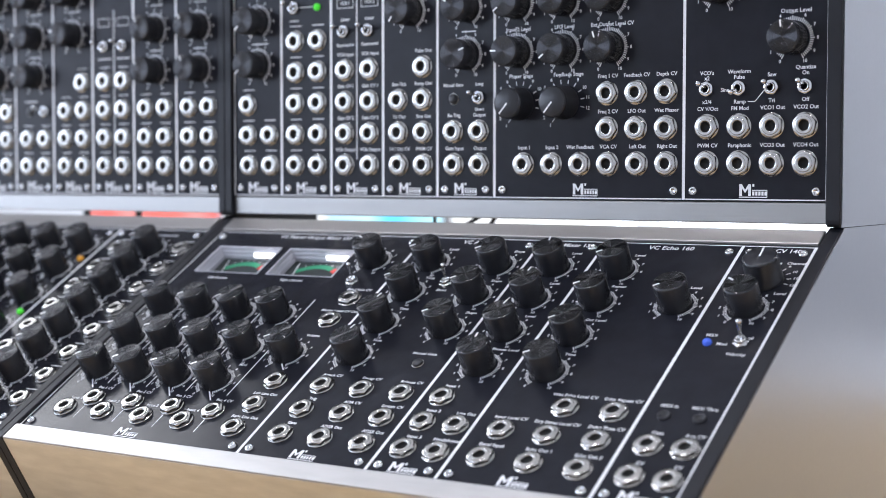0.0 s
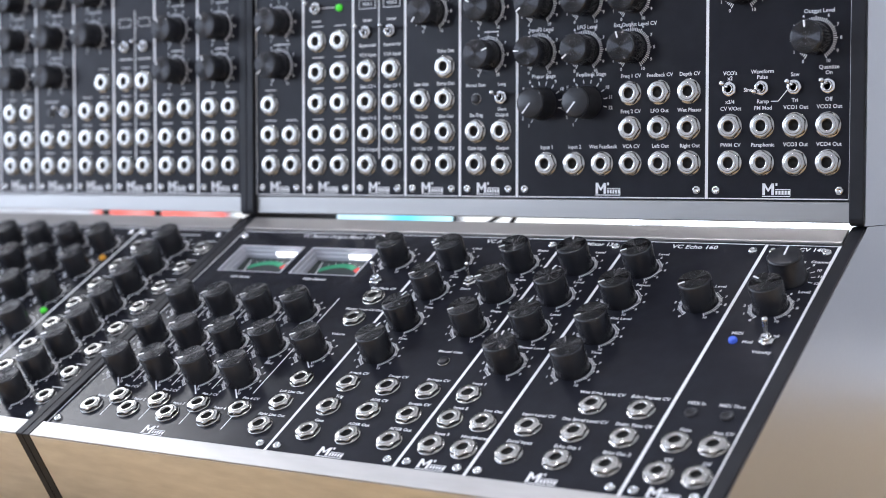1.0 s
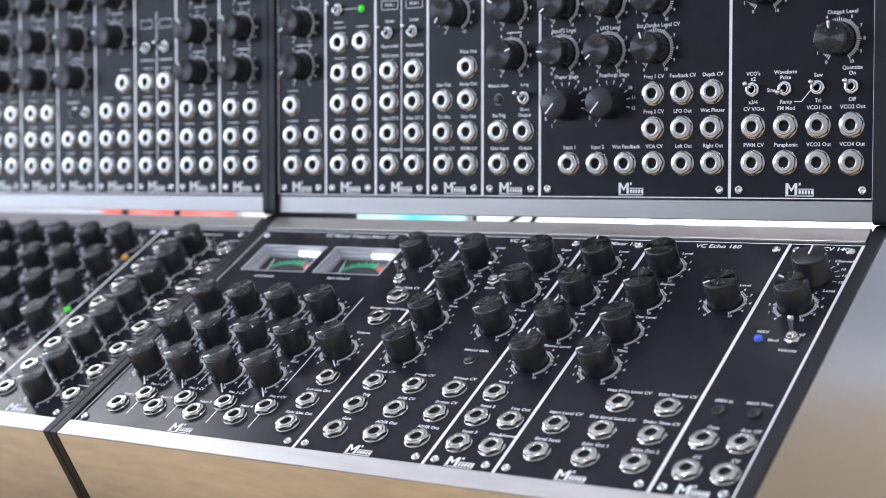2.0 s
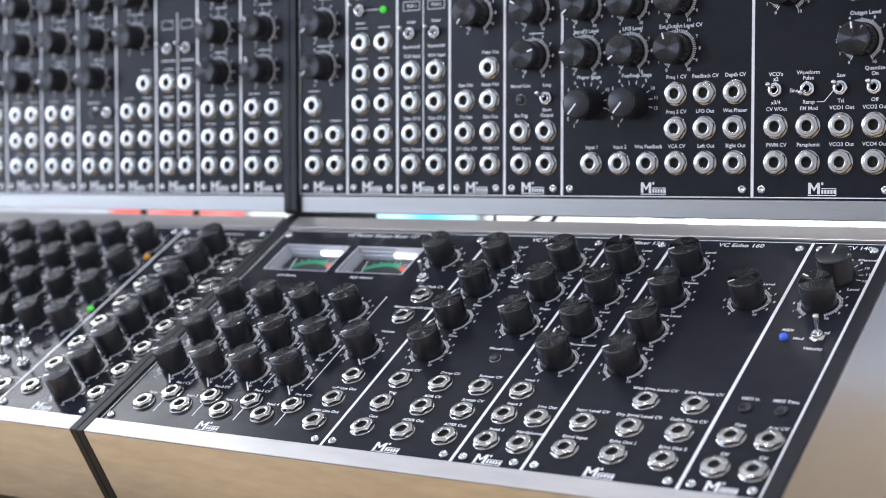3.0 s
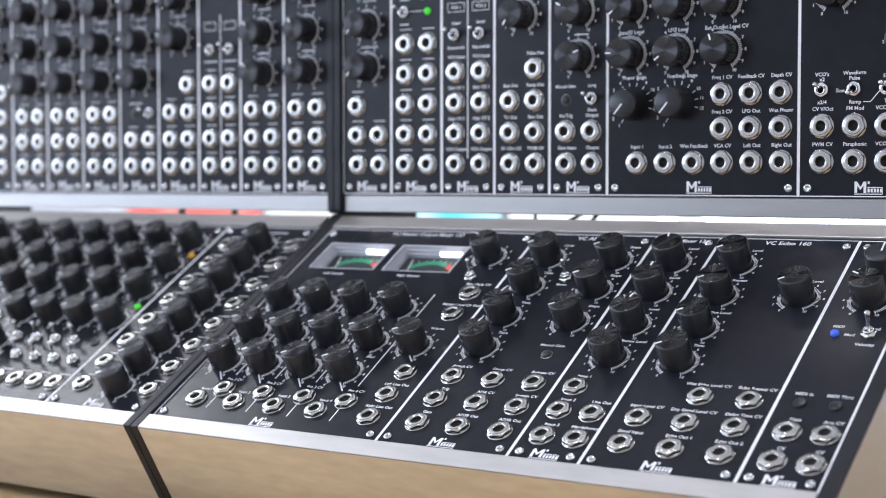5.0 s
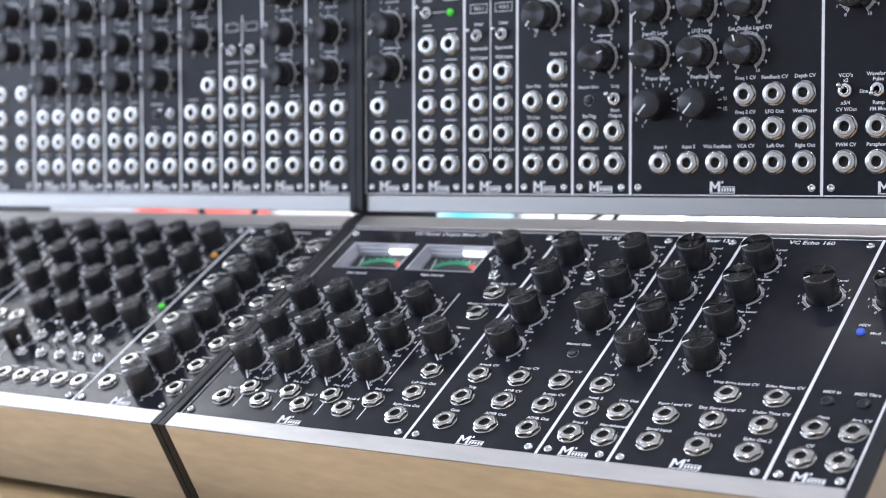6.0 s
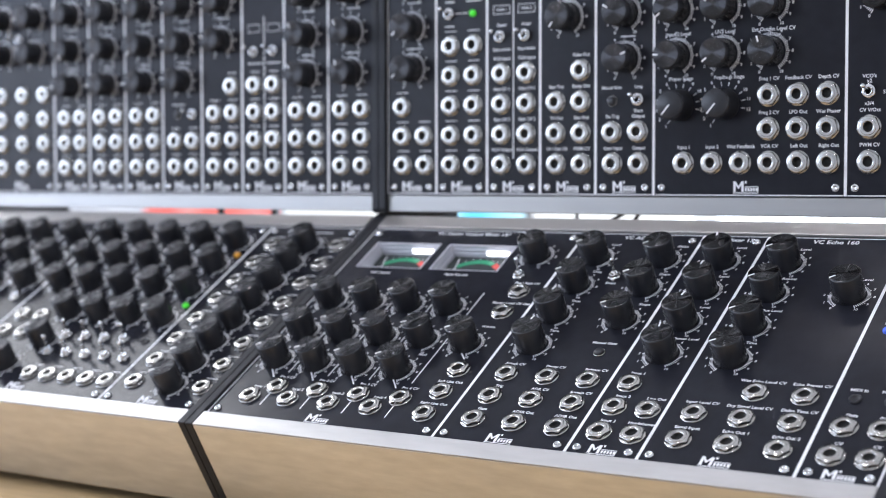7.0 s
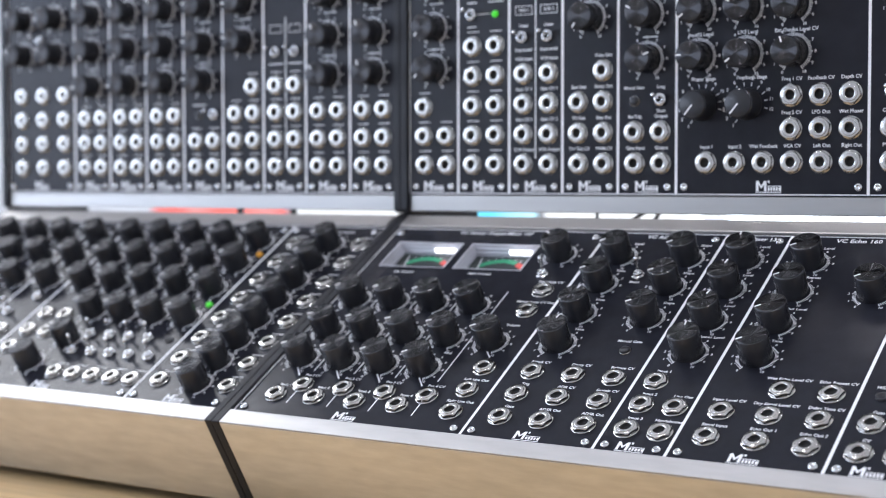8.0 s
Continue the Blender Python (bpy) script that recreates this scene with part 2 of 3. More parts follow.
def glyphs(text, size):
    """Flat mesh of a line of lettering in the built-in font, centred, cap height about 0.7 of size (mm)."""
    key = (text, size)
    if key not in GLYPHS:
        c = bpy.data.curves.new("lettering", "FONT")
        c.body, c.size, c.align_x, c.align_y, c.resolution_u = text, size * MM, "CENTER", "CENTER", 2
        c.offset = 0.018 * size * MM
        ob = new("lettering", c)
        bpy.context.view_layer.update()
        GLYPHS[key] = bpy.data.meshes.new_from_object(ob.evaluated_get(bpy.context.evaluated_depsgraph_get()))
        bpy.data.objects.remove(ob)
    return GLYPHS[key]


def put_text(bm, text, x, y, size, z=0.12, lean=0.0):
    me = glyphs(text, size).copy()
    me.transform(Matrix.Translation((x * MM, y * MM, z * MM)) @ Matrix(((1, lean, 0, 0), (0, 1, 0, 0), (0, 0, 1, 0), (0, 0, 0, 1))))
    bm.from_mesh(me)
    bpy.data.meshes.remove(me)


def put_line(bm, x0, y0, x1, y1, w, z=0.12):
    d = Vector((x1 - x0, y1 - y0, 0)).normalized()
    n = Vector((-d.y, d.x, 0)) * w / 2
    p = [Vector((x0, y0, z)) + n, Vector((x0, y0, z)) - n, Vector((x1, y1, z)) - n, Vector((x1, y1, z)) + n]
    bm.faces.new([bm.verts.new(v * MM) for v in p])


def put_shape(bm, pts, x, y, z=0.12):
    bm.faces.new([bm.verts.new(((x + a) * MM, (y + b) * MM, z * MM)) for a, b in pts])


# ---- shared meshes of the small controls ----
R_KNOB, H_KNOB = 9.6, 16.4


KNOB_BODY = mesh_of("knob_body", lathe([(R_KNOB - 0.15, 0), (R_KNOB, 0.4), (R_KNOB, H_KNOB - 0.8), (R_KNOB - 0.25, H_KNOB - 0.3), (R_KNOB - 0.8, H_KNOB)], 72, True), KNOB)
KNOB_CAP = mesh_of("cap", lathe([(8.75, 0), (8.75, 0.2), (8.5, 0.3), (4.0, 0.27), (0.3, 0.24)], 64, True), CAP)


def pointer_mesh():
    return mesh_of("pointer", box(-0.5, 0.5, 5.4, 9.3, 0, 0.5, 0.1), POINTER_INK)


POINTER = pointer_mesh()
STAGE_BODY = mesh_of("knob_body", lathe([(10.4, 0), (10.4, 1.6), (9.9, 2.2), (9.7, 14.6), (9.3, 15.6), (8.6, 16.0)], 48, True), SMOOTH)
STAGE_POINTER = mesh_of("pointer", box(-0.5, 0.5, 0.0, 8.6, 15.9, 16.15), INK)
STAGE_RING = mesh_of("ring", lathe([(9.72, 14.3), (9.85, 14.8), (9.5, 15.6), (8.9, 16.05), (8.7, 16.1)], 48), KNOB)


def hex_nut(r, h, top):
    """Six-sided nut whose corners a chamfer cone cuts round."""
    bm = bmesh.new()
    rows = []
    for z, cone in ((0.0, r * 0.985), (h * 0.50, r * 0.985), (h * 0.74, r * 0.95), (h * 0.94, r * 0.885), (h, r * 0.85), (h, top)):
        ring = []
        for i in range(48):
            a = 2 * math.pi * i / 48
            six = r * math.cos(math.pi / 6) / math.cos((a % (math.pi / 3)) - math.pi / 6)
            k = min(six, cone)
            ring.append(bm.verts.new((k * math.cos(a) * MM, k * math.sin(a) * MM, z * MM)))
        rows.append(ring)
    for p, q in zip(rows, rows[1:]):
        for i in range(48):
            bm.faces.new((p[i], p[(i + 1) % 48], q[(i + 1) % 48], q[i]))
    return smooth_all(bm, 32)


JACK_WASHER = mesh_of("washer", lathe([(7.7, 0), (7.7, 0.35), (7.45, 0.6), (5.0, 0.65)], 36), NICKEL)
JACK_NUT = mesh_of("nut", hex_nut(7.5, 2.3, 5.1), NICKEL)
JACK_RIM = mesh_of("bushing", lathe([(5.2, 2.2), (5.2, 2.7), (5.05, 2.95), (4.85, 3.02), (3.75, 3.03), (3.3, 2.9), (3.0, 2.6), (2.9, 2.3)], 36), NICKEL)
JACK_HOLE = mesh_of("socket", lathe([(2.93, 1.95), (2.88, 1.9), (2.85, 0.6), (0.1, 0.58)], 24, True), HOLE)
TOG_NUT = mesh_of("nut", hex_nut(4.8, 2.2, 2.9), CHROME)
TOG_DOME = mesh_of("bushing", lathe([(3.1, 1.9), (3.1, 3.8), (2.8, 4.2), (2.2, 3.9), (1.8, 3.0), (1.6, 2.4)], 24), CHROME)
TOG_BAT = mesh_of("lever", lathe([(0.9, 2.0), (1.0, 8.0), (1.4, 11.5), (1.65, 12.8), (1.4, 13.8), (0.7, 14.3)], 20, True), CHROME)
BUTTON_RING = mesh_of("ring", lathe([(3.8, 0), (3.8, 0.4), (3.55, 0.6), (3.3, 0.4)], 28), NICKEL)
BUTTON_CAP = mesh_of("push_cap", lathe([(3.2, 0), (3.2, 1.4), (2.7, 1.9), (0.4, 2.0)], 24, True), SMOOTH)
HOLE_RING = mesh_of("socket", lathe([(3.5, 0), (3.5, 0.9), (3.1, 1.1), (2.2, 0.7), (2.0, 0.15), (0.1, 0.14)], 28, True), SMOOTH)
SCREW_HEAD = mesh_of("screw", lathe([(2.7, 0), (2.7, 0.6), (2.4, 1.3), (1.7, 1.75), (1.35, 1.8), (1.3, 1.1), (0.05, 1.05)], 24, True), CHROME)


def lens_mesh(mat):
    return mesh_of("led", lathe([(2.5, 0), (2.5, 1.0), (2.2, 1.9), (1.4, 2.5), (0.2, 2.8)], 20, True), mat)


LEDS = {"green": lens_mesh(LED_GREEN), "dim": lens_mesh(LED_DIM), "blue": lens_mesh(LED_BLUE), "amber": lens_mesh(LED_AMBER)}


def dial_mesh(numbers):
    bm = bmesh.new()
    for i in range(51):
        a = radians(150 - 6 * i) + math.pi / 2
        big = i % 5 == 0
        r0, r1 = 10.3, (13.0 if big else 12.4)
        put_line(bm, r0 * math.cos(a), r0 * math.sin(a), r1 * math.cos(a), r1 * math.sin(a), 0.6 if big else 0.55, 0.1)
        if big and numbers:
            put_text(bm, str(i // 5), 14.8 * math.cos(a), 14.8 * math.sin(a), 2.8)
    return mesh_of("dial_scale", bm, INK)


def step_dial_mesh():
    bm = bmesh.new()
    for i in range(12):
        a = radians(145 - 22.5 * i) + math.pi / 2
        put_line(bm, 11.8 * math.cos(a), 11.8 * math.sin(a), 14.4 * math.cos(a), 14.4 * math.sin(a), 0.5)
        put_text(bm, str(i + 1), 16.8 * math.cos(a), 16.8 * math.sin(a), 3.0)
    return mesh_of("dial_scale", bm, INK)


DIAL, STEP_DIAL = dial_mesh(True), step_dial_mesh()

# ---- modules ----
HEIGHT = 220.0
UNIT = 43.75
TABLE_Z, LIFT = 0.75, 0.982
SLOPE = 31.137
UPPER = Matrix.Translation((0, 0.004, LIFT - 0.022)) @ Matrix.Rotation(radians(90), 4, "X")
LOW_Y, LOW_Z = -0.1969, -0.1605 + LIFT
LOWER = Matrix.Translation((0, LOW_Y, LOW_Z)) @ Matrix.Rotation(radians(SLOPE), 4, "X")
PANELS = {}


def panel_mesh(units, meters=()):
    key = (units, tuple(meters))
    if key not in PANELS:
        w = units * UNIT - 0.05
        if not meters:
            PANELS[key] = mesh_of("panel", box(0.05, w, 0, HEIGHT, -2.0, 0, 0.05), PANEL)
        else:
            # plate with two windows, cut out as strips joined edge to edge
            (a, b, lo, hi), (c, d, _, _) = meters
            bm = bmesh.new()
            xs, ys = [0.05, a, b, c, d, w], [0, lo, hi, HEIGHT]
            grid = {}

            def vert(i, j, z):
                if (i, j, z) not in grid:
                    grid[(i, j, z)] = bm.verts.new((xs[i] * MM, ys[j] * MM, z * MM))
                return grid[(i, j, z)]

            solid = {(i, j) for i in range(5) for j in range(3)} - {(1, 1), (3, 1)}
            for i, j in solid:
                for z in (0.0, -2.0):
                    bm.faces.new([vert(i, j, z), vert(i + 1, j, z), vert(i + 1, j + 1, z), vert(i, j + 1, z)])
                for di, dj, p, q in ((-1, 0, (0, 0), (0, 1)), (1, 0, (1, 0), (1, 1)), (0, -1, (0, 0), (1, 0)), (0, 1, (0, 1), (1, 1))):
                    if (i + di, j + dj) not in solid:
                        bm.faces.new([vert(i + p[0], j + p[1], 0.0), vert(i + q[0], j + q[1], 0.0), vert(i + q[0], j + q[1], -2.0), vert(i + p[0], j + p[1], -2.0)])
            PANELS[key] = mesh_of("panel", bm, PANEL)
    return PANELS[key]


def add_knob(mod, x, y, turn, numbers=True):
    k = part("knob", KNOB_BODY, None, mod, "", loc(x, y, 0.05, turn))
    part("cap", KNOB_CAP, None, k, "spun black metal cap", loc(0, 0, H_KNOB))
    part("pointer", POINTER, None, k, "white pointer line", loc(0, 0, H_KNOB))
    part("dial_scale", DIAL, None, mod, "white printed dial", loc(x, y, 0))


def add_stage(mod, x, y, turn):
    k = part("selector_knob", STAGE_BODY, None, mod, "smooth black selector knob", loc(x, y, 0.05, turn))
    part("pointer", STAGE_POINTER, None, k, "white pointer line")
    part("ring", STAGE_RING, None, k)
    part("dial_scale", STEP_DIAL, None, mod, "white printed dial", loc(x, y, 0))


def add_jack(mod, x, y):
    j = part("jack", JACK_NUT, None, mod, "", loc(x, y, 0.5, random.uniform(0, 60)))
    part("washer", JACK_WASHER, None, j, "", loc(0, 0, -0.45))
    part("bushing", JACK_RIM, None, j, "", loc(0, 0, -0.35))
    part("socket", JACK_HOLE, None, j, "socket opening, its deep shade coloured black", loc(0, 0, 0.02))


def add_toggle(mod, x, y, tip):
    t = part("toggle_switch", TOG_NUT, None, mod, "", loc(x, y, 0.05, random.uniform(0, 60)))
    part("bushing", TOG_DOME, None, t)
    spin = t.matrix_basis.to_3x3().inverted().to_4x4()
    part("lever", TOG_BAT, None, t, "chrome bat lever", spin @ Matrix.Rotation(radians(-tip), 4, "X"))


def add_button(mod, x, y):
    b = part("push_button", BUTTON_RING, None, mod, "", loc(x, y, 0.05))
    part("push_cap", BUTTON_CAP, None, b)


def mark(bm, w):
    """The maker's mark as plain shapes: a notched block, a little square and a ruled bar."""
    x, y = w / 2 - 5.0, 3.2
    put_shape(bm, [(-3.6, 0), (-1.9, 0), (-1.9, 4.3), (0, 1.7), (0, 3.6), (-2.0, 6.8), (-3.6, 6.8)], x, y)
    put_shape(bm, [(3.6, 6.8), (2.0, 6.8), (0, 3.6), (0, 1.7), (1.9, 4.3), (1.9, 0), (3.6, 0)], x, y)
    put_shape(bm, [(4.4, 5.4), (5.6, 5.4), (5.6, 7.0), (4.4, 7.0)], x, y)
    for k in range(5):
        put_shape(bm, [(4.4 + 1.85 * k, 0.3), (5.7 + 1.85 * k, 0.3), (5.7 + 1.85 * k, 2.6), (4.4 + 1.85 * k, 2.6)], x, y)
    put_line(bm, x + 4.2, y + 3.3, x + 13.4, y + 3.3, 0.5)
    put_line(bm, x - 3.8, y - 0.7, x + 13.4, y - 0.7, 0.55)
    put_line(bm, x + 13.3, y - 0.7, x + 13.3, y + 3.3, 0.4)


JACK_SHIFT = {0: (-0.4, 0.0), 1: (-1.2, 1.9)}
LABEL_GAP = {0: 10.4, 1: 12.0}


def synth_module(plane, x0, units, label, group, knobs=(), stages=(), jacks=(), toggles=(), buttons=(), holes=(), leds=(), texts=(), bars=(), lines=(), boxes=(), title="", lean=0.0, meters=(), screws=True):
    """One rack module. x in mm along the desk, y in mm from the panel's lower edge."""
    mod = new("synth_module")
    mod.matrix_basis = plane @ Matrix.Translation((x0 * MM, 0, 0))
    tagged(mod, label, "synth module", group)
    w = units * UNIT
    part("panel", panel_mesh(units, [(a - x0, b - x0, c, d) for a, b, c, d in meters]), None, mod, "black painted metal panel")
    for k in knobs:
        add_knob(mod, k[0] - x0, k[1], k[2] if len(k) > 2 else random.choice((150, 130, 90, 60, 20, -40, -90, 110)))
    for x, y, turn in stages:
        add_stage(mod, x - x0, y, turn)
    for j in jacks:
        sx, sy = JACK_SHIFT[int(plane is LOWER)]
        add_jack(mod, j[0] - x0 + sx, j[1] + sy)
    for x, y, tip in toggles:
        add_toggle(mod, x - x0, y, tip)
    for x, y in buttons:
        add_button(mod, x - x0, y)
    for x, y in holes:
        part("midi_socket", HOLE_RING, None, mod, "small black round socket", loc(x - x0, y, 0.05))
    for x, y, c in leds:
        part("led", LEDS[c], None, mod, {"green": "lit green lamp", "dim": "unlit green lamp", "blue": "blue indicator lamp", "amber": "amber indicator lamp"}[c], loc(x - x0, y, 0.05))
    if screws:
        for sx in (6.2, w - 6.2):
            for sy in (6.0, HEIGHT - 8.0):
                part("screw", SCREW_HEAD, None, mod, "", loc(sx, sy, 0.05, random.uniform(0, 90)))
    gap = LABEL_GAP[int(plane is LOWER)]
    bm = bmesh.new()
    e = 0.475
    put_line(bm, e, 0.6, e, HEIGHT - 0.6, 0.95)
    last = plane is LOWER and abs(x0 + w - RIGHT_END) < 0.1
    put_line(bm, w - (0.95 if last else e), 0.6, w - (0.95 if last else e), HEIGHT - 0.6, 1.9 if last else 0.95)
    put_line(bm, 1.3, 1.0, w - 1.3, 1.0, 0.7)
    put_line(bm, 1.3, HEIGHT - 1.0, w - 1.3, HEIGHT - 1.0, 0.7)
    mark(bm, w)
    for j in jacks:
        if len(j) > 2 and j[2]:
            if j[2] == "-":
                put_line(bm, j[0] - x0 - 5, j[1] + gap, j[0] - x0 + 5, j[1] + gap, 0.6)
            else:
                put_text(bm, j[2], j[0] - x0, j[1] + gap, 3.25, lean=lean)
    for x, y, s, *size in texts:
        put_text(bm, s, x - x0, y, size[0] if size else 3.25, lean=lean)
    for x, y, bw, *bh in bars:
        put_line(bm, x - x0 - bw / 2, y, x - x0 + bw / 2, y, bh[0] if bh else 0.8)
    for xa, ya, xb, yb, lw in lines:
        put_line(bm, xa - x0, ya, xb - x0, yb, lw)
    for xa, xb, ya, yb in boxes:
        for q in ((xa, ya, xb, ya), (xa, yb, xb, yb), (xa, ya, xa, yb), (xb, ya, xb, yb)):
            put_line(bm, q[0] - x0, q[1], q[2] - x0, q[3], 0.4)
    if title:
        put_text(bm, title, w / 2, HEIGHT - 8.0, 3.9, lean=lean)
    part("printing", bm, INK, mod, "white silkscreen lines and lettering")
    return mod

UG, LG = "modules of the upper rack", "modules of the sloping desk"
J0, J1, J2, J3, J4 = 22.0, 43.4, 65.0, 86.5, 108.0
K1, K2, K3 = 92.5, 123.0, 154.0
RIGHT_END, LEFT_END = 99.2, -351.0


def edge_r(k):
    return RIGHT_END - k * UNIT


def edge_l(k):
    return LEFT_END - k * (435.0 / 10)


def pair(c, rows, tag="-"):
    return [(c + s, r, tag) for r in rows for s in (-9.7, 9.7)]


def upper_modules():
    # four-voice oscillator
    synth_module(UPPER, edge_r(2), 2, "black oscillator module with chrome toggles and eight jacks", UG,
                 knobs=[(78.0, 92.5, 8), (33.0, 124.0, 60), (78.0, 131.0, -60)],
                 jacks=[(26.7, J1, "CV V/Oct"), (46.7, J1, "FM Mod"), (66.6, J1, "VCO1 Out"), (86.4, J1, "VCO2 Out"), (26.7, J0, "PWM CV"), (46.7, J0, "Paraphonic"), (66.6, J0, "VCO3 Out"), (86.4, J0, "VCO4 Out")],
                 toggles=[(26.2, 65.4, 12), (46.2, 65.4, -12), (66.0, 65.4, 12), (86.0, 65.4, 12)],
                 texts=[(26.2, 74.6, "VCO's"), (26.2, 71.6, "x2"), (26.2, 57.8, "x3/4"), (46.2, 75.0, "Waveform"), (46.2, 71.8, "Pulse"), (37.4, 64.6, "Sine"), (46.6, 57.6, "Ramp"), (66.0, 72.6, "Saw"), (66.0, 57.8, "Tri"), (86.0, 76.2, "Quantize"), (86.0, 73.0, "On"), (86.0, 58.0, "Off"), (80.0, 108.2, "Output Level", 3.4), (74, 116.5, "Cm6"), (84, 117, "C6"), (90, 117.5, "Cm7b5")],
                 lines=[(51.5, 57.6, 56.0, 57.6, 0.5), (56.0, 57.6, 61.5, 64.0, 0.5)])
    # phaser
    synth_module(UPPER, edge_r(5), 3, "wide black phaser module with two selector knobs", UG,
                 knobs=[(-103.5, 92.5, 88), (-70.5, 92.5, 128), (-38.0, 92.5, 18), (-103.5, 123, 128), (-70.5, 123, 60), (-38.0, 123, -30)],
                 stages=[(-101.0, 60.0, 140), (-69.0, 60.0, 140)],
                 jacks=[(-38.7, J2, "Freq 1 CV"), (-19.3, J2, "Feedback CV"), (0.4, J2, "Depth CV"), (-38.7, J1, "Freq 2 CV"), (-19.3, J1, "LFO Out"), (0.4, J1, "Wet Phaser"), (-97.5, J0, "Input 1"), (-77.5, J0, "Input 2"), (-57.6, J0, "Wet Feedback"), (-38.2, J0, "VCA CV"), (-18.6, J0, "Left Out"), (0.8, J0, "Right Out")],
                 texts=[(-102, 106.8, "Input 2 Level", 3.4), (-69, 106.8, "LFO Level", 3.4), (-36, 106.8, "Ext Output Level CV", 3.4), (-100, 77.4, "Phaser Stage", 3.4), (-66, 77.4, "Feedback Stage", 3.4)])
    # envelope
    synth_module(UPPER, edge_r(6), 1, "narrow black envelope module with small push button", UG,
                 knobs=[(-141.4, 92.5, -70), (-141.4, 123, 60)], buttons=[(-150.5, 64.4)], toggles=[(-131.0, 65.0, 12)],
                 jacks=[(-150.5, J1, "Re-Trig"), (-131.0, J1, "Output"), (-150.0, J0, "Gate Input"), (-130.5, J0, "Output")],
                 texts=[(-151, 73.4, "Manual Gate", 3.0), (-131, 73.6, "Long", 3.0), (-131, 57.4, "Short", 3.0)], bars=[(-139, 107.5, 11)])
    synth_module(UPPER, edge_r(7), 1, "narrow black oscillator module with seven jacks", UG,
                 knobs=[(-185.2, 123, 145)],
                 jacks=[(-174.5, J3, "Pulse Out"), (-194.0, J2, "Saw Out"), (-174.5, J2, "Ramp Out"), (-194.0, J1, "Tri Out"), (-174.3, J1, "Sine Out"), (-193.6, J0, "1V / Oct CV"), (-174.0, J0, "PWM CV")])
    synth_module(UPPER, edge_r(8), 1, "narrow black double amplifier module with two toggles", UG,
                 toggles=[(-239.6, 112.6, 12), (-219.0, 112.6, 12)],
                 jacks=[(x, r, s) for x in (-238.4, -217.8) for r, s in ((J3, "VCA Input"), (J2, "Gain CV 1"), (J1, "Gain CV 2"), (J0, "VCA Output"))],
                 texts=[(-238.6, 131.5, "VCA 1", 3.0), (-218.2, 131.5, "VCA 2", 3.0), (-238.6, 120.6, "Linear", 3.0), (-218.2, 120.6, "Linear", 3.0), (-238.6, 103.4, "Exponential", 3.0), (-218.0, 103.4, "Exponential", 3.0)],
                 boxes=[(-245.5, -231.8, 128.5, 134.5), (-225, -211.4, 128.5, 134.5)], lines=[(-228.9, 26, -228.9, 140, 0.8)])
    synth_module(UPPER, edge_r(9), 1, "narrow black noise module with lit green lamp and ten jacks", UG,
                 toggles=[(-282.8, 131.0, 12)], leds=[(-262.5, 130.5, "green")],
                 jacks=[(x, r, "-") for x in (-281.5, -262.0) for r in (J4, J3, J2, J1, J0)],
                 lines=[(-278, 131, -267, 131, 0.6)], bars=[(-282.8, 122, 8), (-282.5, 139.5, 8), (-262.0, 139.5, 13)])
    synth_module(UPPER, edge_r(10), 1, "narrow black module with two knobs and five jacks", UG,
                 knobs=[(-316.5, K1, 135), (-316.5, K2, 135), (-316.5, K3, 60)],
                 jacks=[(-324.6, J2, "-"), (-324.5, J1, "-"), (-305.0, J1, "-"), (-323.8, J0, "-"), (-304.2, J0, "-")],
                 bars=[(-314, 107.5, 15), (-314, 141, 12)])
    # left rack, from its right end
    for k in (0, 1):
        c = edge_l(k) - 21.8
        synth_module(UPPER, edge_l(k + 1), 435.0 / 10 / UNIT, "narrow black filter module with stacked knobs and six jacks", UG,
                     knobs=[(c, K1, 20 + 20 * k), (c, K2, 30), (c, K3, 120)], jacks=pair(c + 1.0, (J2, J1, J0)), bars=[(c + 2, 107.5, 13), (c + 2, 141, 11)])
    c = edge_l(2) - 21.8
    synth_module(UPPER, edge_l(3), 435.0 / 10 / UNIT, "narrow black double module with two toggles and eight jacks", UG,
                 toggles=[(c - 8.5, 112.8, 12), (c + 11.2, 112.8, 12)], jacks=pair(c + 1.4, (J3, J2, J1, J0)), bars=[(c - 8.5, 103.4, 14), (c + 11.2, 103.4, 14)],
                 boxes=[(c - 15, c - 3, 128, 134), (c + 5, c + 17, 128, 134)], lines=[(c + 1.4, 26, c + 1.4, 140, 0.8)])
    c = edge_l(3) - 21.8
    synth_module(UPPER, edge_l(4), 435.0 / 10 / UNIT, "narrow black module with one low knob and seven jacks", UG,
                 knobs=[(c, K2, 70), (c, K3, 100)], jacks=[(c + 10.7, J3, "-")] + pair(c + 2.2, (J2, J1, J0)), bars=[(c + 2, 141, 13)])
    c = edge_l(4) - 21.8
    synth_module(UPPER, edge_l(5), 435.0 / 10 / UNIT, "narrow black module with two toggles below three knobs", UG,
                 knobs=[(c, K1, 80), (c, K2, 80), (c, K3, 80)], jacks=pair(c + 2.6, (J1, J0)), toggles=[(c + 12.5, 65, 12)], buttons=[(c - 5, 65)], bars=[(c + 2, 107.5, 13), (c + 2, 141, 11), (c - 4, 73, 14)])
    for k in (5, 6, 7):
        c = edge_l(k) - 21.8
